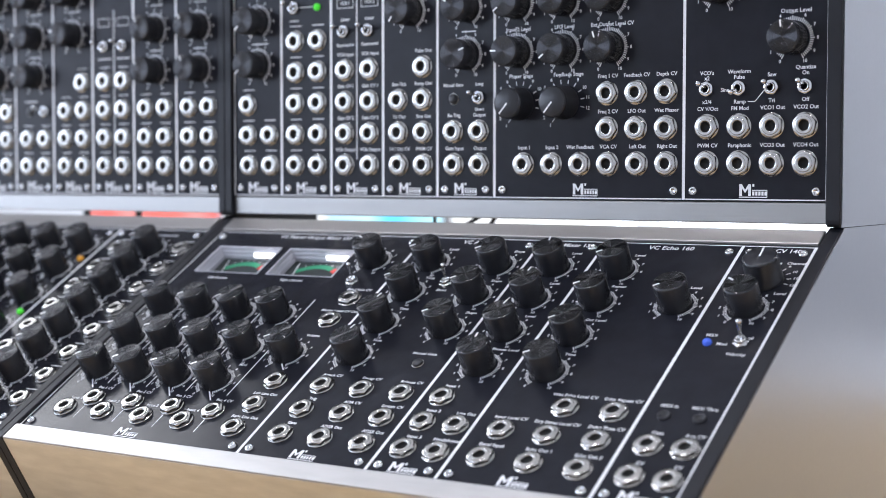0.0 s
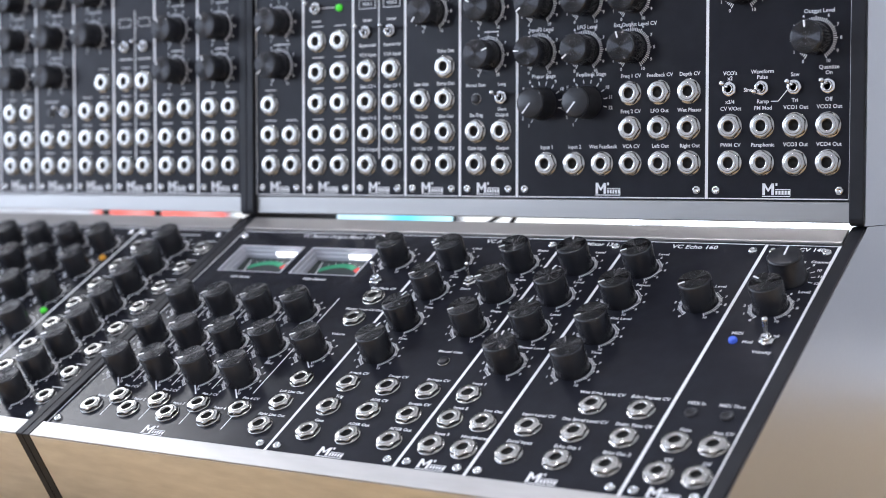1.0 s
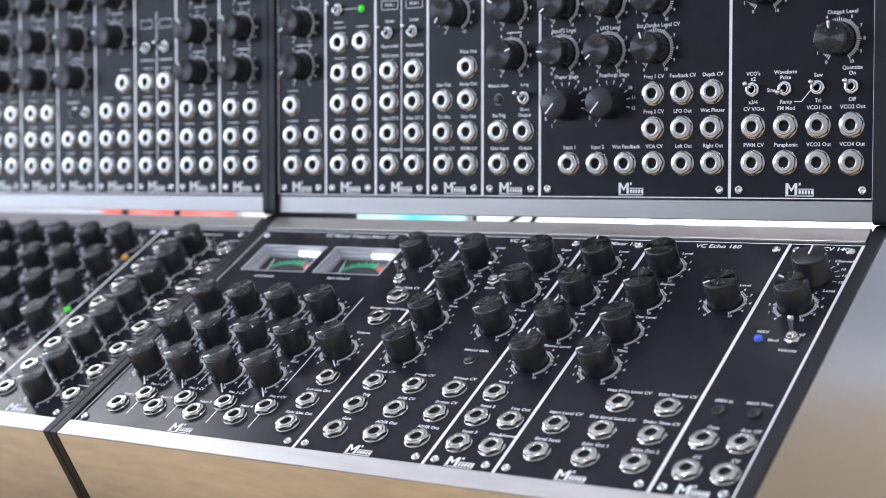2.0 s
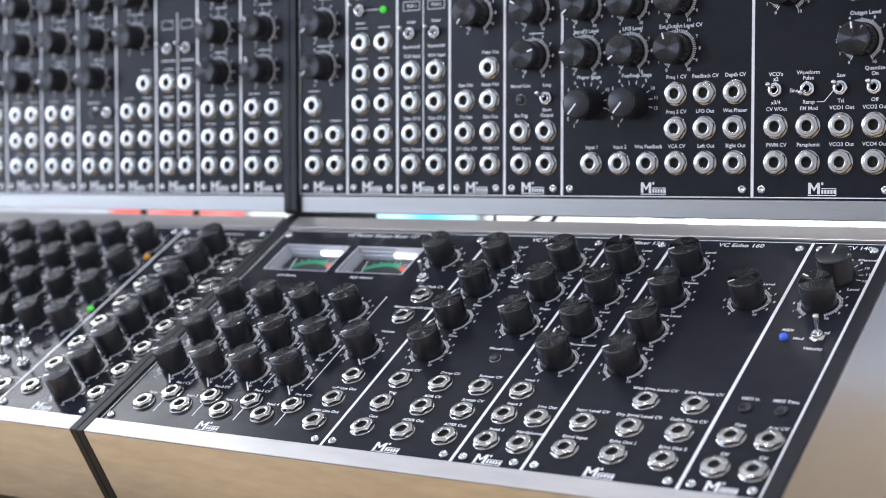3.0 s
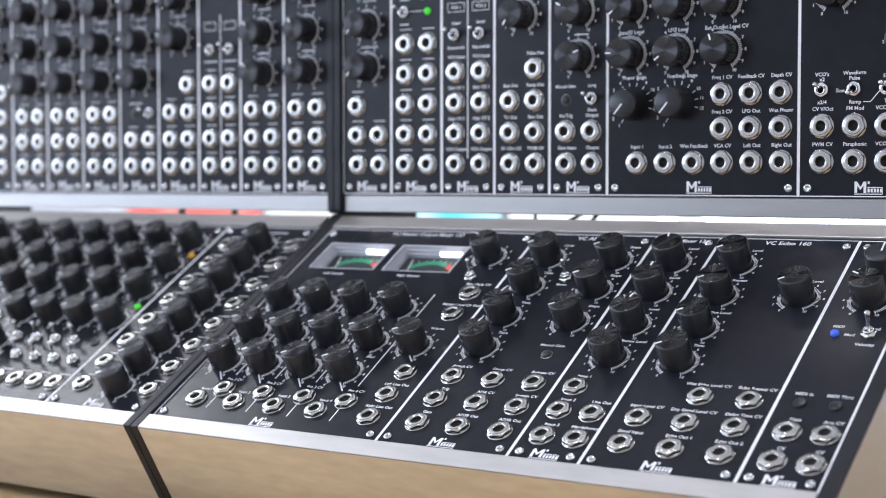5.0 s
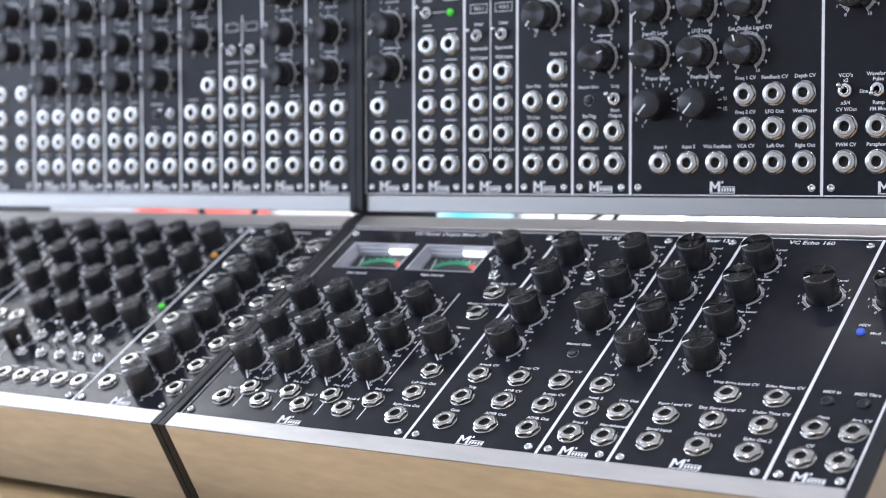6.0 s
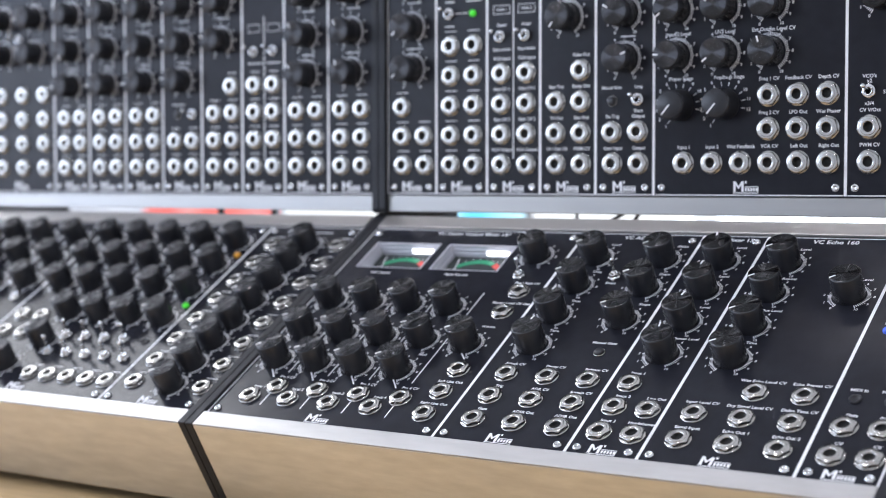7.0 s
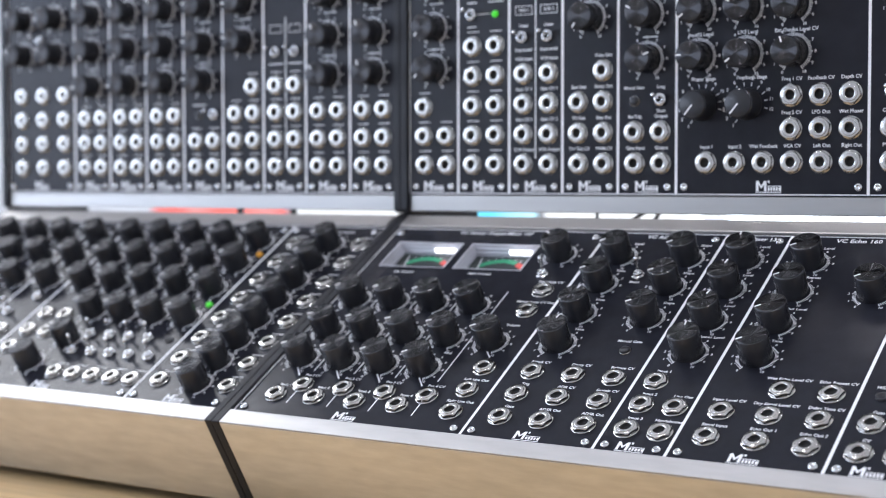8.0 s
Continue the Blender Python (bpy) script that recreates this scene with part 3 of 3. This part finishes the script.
        synth_module(UPPER, edge_l(k + 1), 435.0 / 10 / UNIT, "narrow black oscillator module with three stacked knobs", UG,
                     knobs=[(c, K1, 100), (c, K2, 60 + 20 * k), (c, K3, 30)], jacks=pair(c + 2.5, (J2, J1, J0)), bars=[(c + 2, 107.5, 12), (c + 2, 141, 12)])
    synth_module(UPPER, edge_l(10), 2 * 43.5 / UNIT, "black module with knob pairs and twelve jacks", UG,
                 knobs=[(-764, K2, 60), (-724, K2, 60), (-764, K3, 40), (-724, K3, 100)], toggles=[(-742, 136, 12)],
                 jacks=[(x, r, "") for x in (-766, -738.7, -711.5) for r in (J3, J2, J1, J0)])


R0, R1, R2 = 18.0, 40.2, 62.0
N1, N2, N3, N4 = 189.5, 157.5, 124.5, 92.5


def lower_modules():
    it = 0.0
    synth_module(LOWER, edge_r(1), 1, "narrow black midi converter module with blue lamp", LG, lean=it,
                 stages=[(79.5, 186.0, 2)], knobs=[(78.0, 159.0, 60)], toggles=[(86.5, 128.0, 14)], leds=[(68.0, 127.0, "blue")], holes=[(68, 66), (87.2, 66)],
                 jacks=[(70, 41, "Gate"), (90, 41, "Aux CV"), (70, 18, "CV"), (90, 18, "CV")],
                 texts=[(68, 134, "MIDI"), (76, 127, "Mod"), (88, 133.5, "Bend"), (86.5, 119, "Velocity"), (68, 74, "MIDI In"), (87, 74, "MIDI Thru"), (83.5, 214.8, "CV 140", 5.0), (92, 203, "Channel"), (92, 174, "Level")])
    synth_module(LOWER, edge_r(3), 2, "black echo module with five knobs and eight jacks", LG, lean=it,
                 knobs=[(37, 159, 128), (-11.5, N1, 126), (-11.5, N2, 126), (-11.5, N3, 126), (-11.5, N4, 126)],
                 jacks=[(14, R2 + 1, "Wet Echo Level CV"), (42, R2 + 1, "Echo Repeat CV"), (-13.5, 41, "Input Level CV"), (14, 40.5, "Dry Signal Level CV"), (42, 40.5, "Delay Time CV"), (-14, 19, "Signal Input"), (14, 19, "Echo Out 1"), (42, 18.5, "Echo Out 2")],
                 texts=[(12.3, 214.6, "VC Echo 160", 5.4), (43, 176, "Level"), (-4, 206, "Level"), (-4, 174, "Repeat"), (-4, 141, "Out Level"), (-5, 109, "Time")])
    synth_module(LOWER, edge_r(4), 1, "narrow black mixer module with four stacked knobs", LG, lean=it,
                 knobs=[(-54, N1, 12), (-54, N2, -4), (-54, N3, -10), (-54, N4, 6)],
                 jacks=[(-61.5, R2, "Input 1"), (-61.8, 40.5, "Input 2"), (-41, 40.5, "Line Out"), (-61.5, 18.5, "Input 3"), (-41, 18.5, "Headphones")],
                 texts=[(-46, 206, "Level"), (-46, 174, "Level"), (-46, 141, "Level"), (-46, 109, "Phones Level"), (-49, 214.6, "Mixer 136", 5.0)])
    synth_module(LOWER, edge_r(6), 2, "black envelope module with two knob columns and nine jacks", LG, lean=it,
                 knobs=[(-142, N1, 126), (-94, N1, 126), (-142, N2, 126), (-94, N2, 126), (-142, N3, -12), (-94.5, N3 - 1, 126), (-141.5, N4, -12)],
                 jacks=[(-144, R2, "Attack CV"), (-116, R2, "Decay CV"), (-88.6, R2, "Release CV"), (-144, 40.2, "Trig"), (-116, 40.2, "ADR CV"), (-88.8, 40.2, "Sustain CV"), (-144, 18.4, "Gate"), (-116.5, 18.6, "ADSR Out"), (-88.4, 18.4, "ADSR Out")],
                 buttons=[(-94.3, 90.5)], toggles=[(-118.5, 168, 12)],
                 texts=[(-95, 100, "Manual Gate"), (-119, 162, "Short"), (-134, 109, "Time"), (-134, 141, "Time"), (-86, 141, "Shape"), (-134, 174, "Time"), (-86, 174, "Shape"), (-134, 206, "Level"), (-86, 206, "Shape"), (-121, 214.6, "VC ADSR", 5.2)])
    cols = (-320, -287.5, -255, -222.5)
    m = synth_module(LOWER, edge_r(10), 4, "wide black output mixer module with two lit meters", LG, lean=it,
                     knobs=[(x, r, t) for x in cols for r, t in ((126.5, 126), (90.5, 115), (58.5, 126))] + [(-188.5, 89.5, 126), (-187, N1, 60)],
                     jacks=[(-315, 19, "Input 1"), (-300, 30.5, "Pan 1 CV"), (-284, 19.5, "Input 2"), (-267.4, 30.5, "Pan 2 CV"), (-251.6, 19.5, "Input 3"), (-235, 30.5, "Pan 3 CV"), (-219, 19.5, "Input 4"), (-203, 30.5, "Pan 4 CV"), (-178.3, R2, ""), (-178.8, 40, "Left Line Out"), (-178.8, 18.6, "Right Line Out"), (-178.2, 146, "Pan / Fade CV"), (-178.8, 123, "Master Level CV Out")],
                     toggles=[(-188, 165, 12)],
                     texts=[(-251, 214.8, "VC Panner Output Mixer 137", 5.0), (-301, 163.6, "Left Channel"), (-238, 164.6, "Right Channel"), (-182, 109, "Volume")] + [(x + 9, 76, "Mod") for x in cols],
                     lines=[(-302.6 + 32.6 * i, y, -302.6 + 32.6 * i, y2, 0.8) for i in range(4) for y, y2 in ((13.5, 24.7), (47.2, 145))] + [(-319.6 + 32.6 * i, 51.3, -311 + 32.6 * i, 41.5, 0.9) for i in range(4)] + [(-189.3, 83.4, -181.5, 74.7, 0.9)],
                     meters=((-326.5, -270.6, 169.8, 201), (-263.4, -208, 169.8, 201)))
    for xa, xb in ((-326.5, -270.6), (-263.4, -208)):
        add_meter(m, xa - edge_r(10), xb - edge_r(10), 169.8, 201)
    # left desk
    synth_module(LOWER, edge_l(2), 87.0 / UNIT, "black module with a column of eight knobs between jacks", LG, lean=it,
                 knobs=[(-387, 193 - 24.4 * i, 126) for i in range(8)],
                 jacks=[(-358.8, 192.6 - 24.4 * i, "-") for i in range(8)] + [(-420.8, 192.5 - 24.4 * i, "-") for i in range(8)], bars=[(-386, 212, 22)])
    synth_module(LOWER, edge_l(6), 4 * 43.5 / UNIT, "wide black sequencer module crowded with knobs and toggles", LG, lean=it,
                 knobs=[(-456 - 34 * i, y, 126) for i in range(5) for y in (193.5, 162.5, 129.5)] + [(-453 - 32 * i, 92.5, 126) for i in range(4)] + [(-545, 58, 100), (-558, 28, 100)],
                 jacks=[(-446 - 19.5 * i, 19, "-") for i in range(5)] + [(-596, 86 - 21.5 * i, "") for i in range(4)] + [(-575, 86, ""), (-575, 64, "")],
                 toggles=[(-451 - 19.4 * i, 45.5, 12) for i in range(5)] + [(-468 - 19.8 * i, 66, 12) for i in range(4)], holes=[(-449, 67)],
                 leds=[(-444.5, 111, "green"), (-445, 178, "amber")])
    synth_module(LOWER, edge_l(7), 43.5 / UNIT, "narrow black module with toggle switches", LG, lean=it,
                 knobs=[(-634, y, 126) for y in (193.5, 162.5, 129.5)], toggles=[(-626, 108, 12), (-640, 86, 12)], jacks=[(-626, 62, ""), (-643, 62, ""), (-626, 40, ""), (-643, 40, ""), (-626, 18, ""), (-643, 18, "")])
    synth_module(LOWER, edge_l(10), 3 * 43.5 / UNIT, "black module at the far end of the desk", LG, lean=it,
                 knobs=[(-674 - 34 * i, y, 126) for i in range(3) for y in (193.5, 162.5, 129.5)], jacks=[(-672 - 24 * i, 19, "") for i in range(4)])


def add_meter(mod, xa, xb, ya, yb):
    """A needle meter behind a chrome-lined window."""
    mx = (xa + xb) / 2
    bez = bmesh.new()
    loops = []
    for inset, z in ((0, -1.0), (0, 0.4), (1.0, 0.4), (1.0, -2.6), (1.8, -2.8), (1.8, -5.4), (2.6, -5.6), (2.6, -9.4)):
        loops.append([bez.verts.new((px * MM, py * MM, z * MM)) for px, py in ((xa + inset, ya + inset * 0.4), (xb - inset, ya + inset * 0.4), (xb - inset, yb - inset), (xa + inset, yb - inset))])
    for p, q in zip(loops, loops[1:]):
        for i in range(4):
            bez.faces.new((p[i], p[(i + 1) % 4], q[(i + 1) % 4], q[i]))
    m = part("meter", bez, LINER, mod, "bright lined meter window")
    part("lamp", box(mx + 3, mx + 21, yb - 3.6, yb - 1.9, -6.4, -3.2, 0.5), METER_LAMP, m, "white glowing meter lamp")
    part("meter_card", box(xa + 0.8, xb - 0.8, ya + 0.8, yb - 0.8, -9.0, -8.6), METER_FACE, m, "dark meter face")
    cy, r0, r1 = ya - 2, 22.8, 27.2
    for name, mat, a0, a1 in (("green_arc", METER_GREEN, 133, 64), ("red_arc", METER_RED, 62, 43)):
        bm = bmesh.new()
        n = 24
        for i in range(n):
            a, b = (radians(a0 + (a1 - a0) * k / n) for k in (i, i + 1))
            bm.faces.new([bm.verts.new(((mx + r * math.cos(t)) * MM, (cy + r * math.sin(t)) * MM, -8.45 * MM)) for r, t in ((r0, a), (r1, a), (r1, b), (r0, b))])
        part(name, bm, mat, m)
    nb = bmesh.new()
    put_line(nb, mx - 15.5, ya + 8, mx - 19.5, ya + 26.0, 0.8, -8.0)
    for i in range(8):
        a = radians(128 - 11 * i)
        put_line(nb, mx + 27.6 * math.cos(a), cy + 27.6 * math.sin(a), mx + 29.4 * math.cos(a), cy + 29.4 * math.sin(a), 0.4, -8.4)
    part("needle", nb, INK, m)


# ---- cabinets ----
CG = "cabinets of the synthesizer"
BACK = 100.0


def low_point(u, h):
    """(y, z) in mm on the sloping desk: u down the slope from the panel's upper edge, h above the panel."""
    c, s = math.cos(radians(SLOPE)), math.sin(radians(SLOPE))
    d = HEIGHT - u
    return (LOW_Y * 1000 + d * c - h * s, LOW_Z * 1000 + d * s + h * c)


ZB = LIFT * 1000


def upper_cabinet(x0, x1, left, right, skin):
    cab = tagged(new("synth_cabinet"), "upright synthesizer cabinet with black cheeks and aluminium rails", "cabinet", CG)
    zb, zt = ZB - 36, ZB + 212
    out = [(0.5, zb + 4), (1.2, zb + 1.4), (3.6, zb), (BACK, zb), (BACK, zt), (0.5, zt)]
    part("cheek", prism(out, x0 - left, x0 - 0.2, 0.6), CHEEK, cab, "black cheek")
    part("cheek", prism(out, x1 + 0.2, x1 + right, 0.6), CHEEK, cab, "black cheek")
    for a, b in ((ZB - 34.5, ZB - 22.3), (ZB + 198.3, ZB + 210)):
        part("rail", box(x0, x1, 4.2, 20, a, b, 0.7), ALU, cab, "brushed aluminium rail")
    part("back_panel", box(x0, x1, BACK - 4, BACK - 1, ZB - 30, ZB + 208), INNER, cab)
    part("top_plate", box(x0, x1, 20.2, BACK - 4.2, ZB + 206, ZB + 209), INNER, cab)
    part("bottom_plate", box(x0, x1, 20.2, BACK - 4.2, ZB - 33.5, ZB - 31), INNER, cab)
    if skin:
        part("side_skin", prism([(3.0, zb + 0.05), (BACK, zb + 0.05), (BACK, zt), (3.0, zt)], x1 + right + 0.05, x1 + right + 0.6), SIDE, cab, "satin aluminium side")
    return cab


def lower_cabinet(x0, x1, left, right, skin):
    cab = tagged(new("synth_desk_cabinet"), "sloping synthesizer desk cabinet in aluminium with black cheeks", "cabinet", CG)
    top = ZB - 36.3
    p_top, p_front = low_point(-15.5, 0.9), low_point(HEIGHT + 14.0, 2.6)
    p_low = low_point(HEIGHT + 14.0, -70)
    base = TABLE_Z * 1000 + 3
    out = [p_top, p_front, p_low, (p_low[0] + 20, base), (BACK, base), (BACK, top), (p_top[0] + 4, top)]
    part("cheek", prism(out, x0 - left, x0 - 0.2, 0.6), CHEEK, cab, "black cheek")
    part("cheek", prism(out, x1 + 0.2, x1 + right, 0.6), CHEEK, cab, "black cheek")
    # front: folded aluminium with a lip up to the modules
    a, b, c, d = low_point(HEIGHT + 0.4, 2.4), low_point(HEIGHT + 13.6, 2.4), low_point(HEIGHT + 13.6, -68), low_point(HEIGHT + 9.5, -68)
    f = low_point(HEIGHT + 0.4, -1.5)
    b2, d2 = low_point(HEIGHT + 13.6, 0.9), low_point(HEIGHT + 9.5, 0.9)
    part("front_panel", prism([b2, c, d, d2], x0, x1, 0.1), FRONT, cab, "aluminium front panel")
    part("front_lip", prism([a, b, b2, d2, f], x0, x1, 0.5), LIP, cab, "satin aluminium lip along the modules, glare toned down in colour")
    q = [low_point(-0.4, 2.0), low_point(-14.5, 2.0), low_point(-14.5, -1.5), low_point(-0.4, -1.5)]
    part("rail", prism(q, x0, x1, 0.5), RAIL_LIT, cab, "brushed aluminium rail")
    g = low_point(HEIGHT + 8, -66)
    part("base_plate", prism([g, (g[0] + 18, base + 2), (BACK, base + 2), (BACK, base + 6), (g[0] + 22, base + 6)], x0, x1), RUBBER, cab, "black base")
    for fx in (x0 + 25, x1 - 25):
        for fy in (-120, 70):
            part("rubber_foot", box(fx - 10, fx + 10, fy - 10, fy + 10, TABLE_Z * 1000, base + 2, 0.6), RUBBER, cab)
    if skin:
        s_top, s_front, s_low = low_point(-15, 0.4), low_point(HEIGHT + 11.5, 0.4), low_point(HEIGHT + 11.5, -69)
        part("side_skin", prism([s_top, s_front, s_low, (s_low[0] + 20, base), (BACK, base), (BACK, top - 0.05), (s_top[0] + 3, top - 0.05)], x1 + right + 0.05, x1 + right + 0.6), SIDE, cab, "satin aluminium side")
    return cab


for make in (upper_cabinet, lower_cabinet):
    make(edge_r(10), RIGHT_END, 6.2, 8.6, True)
    make(edge_l(10), LEFT_END, 6.2, 6.2, False)
upper_modules()
lower_modules()


# ---- table, cables, things behind ----
def table(label, y0, count, mat):
    t = tagged(new("table"), label, "table")
    z = TABLE_Z * 1000
    for i in range(count):
        y = y0 + i * 130
        part("plank", box(-1500, 900, y, y + 129.4, z - 30, z, 0.8), mat, t)
    for x in (-1400, 800):
        for y in (y0 + 60, y0 + count * 130 - 60):
            part("leg", box(x - 35, x + 35, y - 35, y + 35, 0, z - 30.5, 2), mat, t)


table("light oak table carrying the synthesizer", -620, 10, OAK)
table("white work table behind the synthesizer", 690, 4, FRAME)


def cable(x, lean, r):
    c = bpy.data.curves.new("patch_cable", "CURVE")
    c.dimensions, c.bevel_depth, c.bevel_resolution = "3D", r * MM, 3
    s = c.splines.new("BEZIER")
    pts = [(x + 60 * lean, 104, ZB + 20), (x, 106, ZB - 40), (x - 190 * lean, 112, TABLE_Z * 1000 + r)]
    s.bezier_points.add(len(pts) - 1)
    for p, q in zip(s.bezier_points, pts):
        p.co = Vector(q) * MM
        p.handle_left_type = p.handle_right_type = "AUTO"
    tmp = new("patch_cable", c)
    bpy.context.view_layer.update()
    me = bpy.data.meshes.new_from_object(tmp.evaluated_get(bpy.context.evaluated_depsgraph_get()))
    bpy.data.objects.remove(tmp)
    me.materials.clear()
    me.materials.append(CABLE)
    tagged(new("patch_cable", me), "black cable hanging behind the cabinets", "cable", "cables behind the cabinets")


for x, lean, r in ((-233.6, 0.0, 1.4), (-200.6, 1.9, 1.5), (-183.6, 0.8, 1.6), (-535, 0.05, 3.0), (-597, 0.03, 3.2)):
    cable(x, lean, r)


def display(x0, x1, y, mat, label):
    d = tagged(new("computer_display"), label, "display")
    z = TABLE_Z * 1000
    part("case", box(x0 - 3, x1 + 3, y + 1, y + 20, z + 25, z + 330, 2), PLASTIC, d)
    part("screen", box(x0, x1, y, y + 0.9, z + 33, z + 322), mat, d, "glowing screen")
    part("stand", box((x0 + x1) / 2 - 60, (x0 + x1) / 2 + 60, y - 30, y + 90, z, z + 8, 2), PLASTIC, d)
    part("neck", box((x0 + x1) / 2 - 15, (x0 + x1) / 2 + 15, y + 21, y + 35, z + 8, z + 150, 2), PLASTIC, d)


def sideboard():
    s = tagged(new("sideboard"), "white sideboard under the window behind the table", "sideboard")
    part("body", box(-2600, -300, 1350, 1690, 60, 750, 3), FRAME, s)
    part("plinth", box(-2480, -320, 1380, 1680, 0, 60), INNER, s)


# ---- room ----
def structure(name, bm, mat, label=""):
    return tagged(new(name, mesh_of(name, bm, mat)), label, "", "", "structure")


X0, X1, Y0, Y1, ZC = -3200, 2500, -3000, 1800, 2700
structure("floor", box(X0, X1, Y0, Y1, -60, 0), FLOOR, "grey carpet floor")
structure("ceiling", box(X0, X1, Y0, Y1, ZC, ZC + 60), CEIL, "white painted ceiling")
structure("wall_east", box(X1, X1 + 120, Y0, Y1, 0, ZC), WALL, "white painted wall")


def window_wall(name, horizontal, a0, a1, w0, w1, s0, s1, at, depth):
    bm = bmesh.new()
    for p, q, z0, z1 in ((a0, w0, 0, ZC), (w1, a1, 0, ZC), (w0, w1, 0, s0), (w0, w1, s1, ZC)):
        if horizontal:
            box(p, q, at, at + depth, z0, z1, 0, bm)
        else:
            box(at, at + depth, p, q, z0, z1, 0, bm)
    structure(name, bm, WALL, "white painted wall with a window opening")


def window(name, horizontal, w0, w1, s0, s1, at):
    win = tagged(new(name), "wide white-framed window with bright sky outside", "window", "", "structure")

    def bar(p, q, z0, z1, d0=0, d1=60):
        return box(p, q, at + d0, at + d1, z0, z1, 2) if horizontal else box(at + d0, at + d1, p, q, z0, z1, 2)

    mid = (w0 + w1) / 2
    for p, q, z0, z1 in ((w0, w1, s0, s0 + 50), (w0, w1, s1 - 50, s1), (w0, w0 + 50, s0 + 50, s1 - 50), (w1 - 50, w1, s0 + 50, s1 - 50), (mid - 25, mid + 25, s0 + 50, s1 - 50)):
        part("window_frame", bar(p, q, z0, z1), FRAME, win)
    for p, q in ((w0 + 50, mid - 25), (mid + 25, w1 - 50)):
        g = part("pane", bar(p, q, s0 + 50, s1 - 50, 26, 32), GLASS, win)
        g.visible_shadow = False


window_wall("wall_north", True, X0 - 120, X1 + 120, -2200, 400, 780, 2150, Y1, 120)
window("window_1", True, -2200, 400, 780, 2150, Y1 + 30)
window_wall("wall_south", True, X0 - 120, X1 + 120, -3050, -1750, 850, 2150, Y0 - 120, 120)
window("window_3", True, -3050, -1750, 850, 2150, Y0 - 90)
window_wall("wall_west", False, Y0, Y1, -2500, -200, 850, 2150, X0 - 120, 120)
window("window_2", False, -2500, -200, 850, 2150, X0 - 90)
structure("backdrop_sky", box(-5000, 3000, Y1 + 900, Y1 + 910, -500, 4000), GLOW, "bright overcast sky outside the window")
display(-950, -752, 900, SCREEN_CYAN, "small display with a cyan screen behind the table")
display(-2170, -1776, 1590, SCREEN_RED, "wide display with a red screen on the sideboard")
sideboard()


def ceiling_light(x, y):
    c = tagged(new("ceiling_light"), "rectangular white ceiling light panel", "ceiling light")
    for q in ((x - 645, x + 645, y - 310, y - 285), (x - 645, x + 645, y + 285, y + 310), (x - 645, x - 620, y - 285, y + 285), (x + 620, x + 645, y - 285, y + 285)):
        part("frame", box(*q, ZC - 40, ZC - 0.5), FRAME, c)
    part("diffuser", box(x - 620, x + 620, y - 285, y + 285, ZC - 30, ZC - 24), DIFFUSER, c, "glowing diffuser")


ceiling_light(-2520, 240)


def downlight(x, y):
    c = tagged(new("downlight"), "small round white ceiling downlight", "downlight", "downlights in the ceiling")
    c.matrix_basis = Matrix.Translation((x, y, ZC * MM))
    part("ring", lathe([(125, -0.5), (125, -10), (115, -14), (100, -12), (98, -2)], 40), FRAME, c)
    part("diffuser", lathe([(97.5, -6), (97.5, -4), (1, -4)], 40, True, True), DIFFUSER, c, "glowing diffuser")


for lx, ly, watts in DOWNLIGHTS:
    downlight(lx, ly)
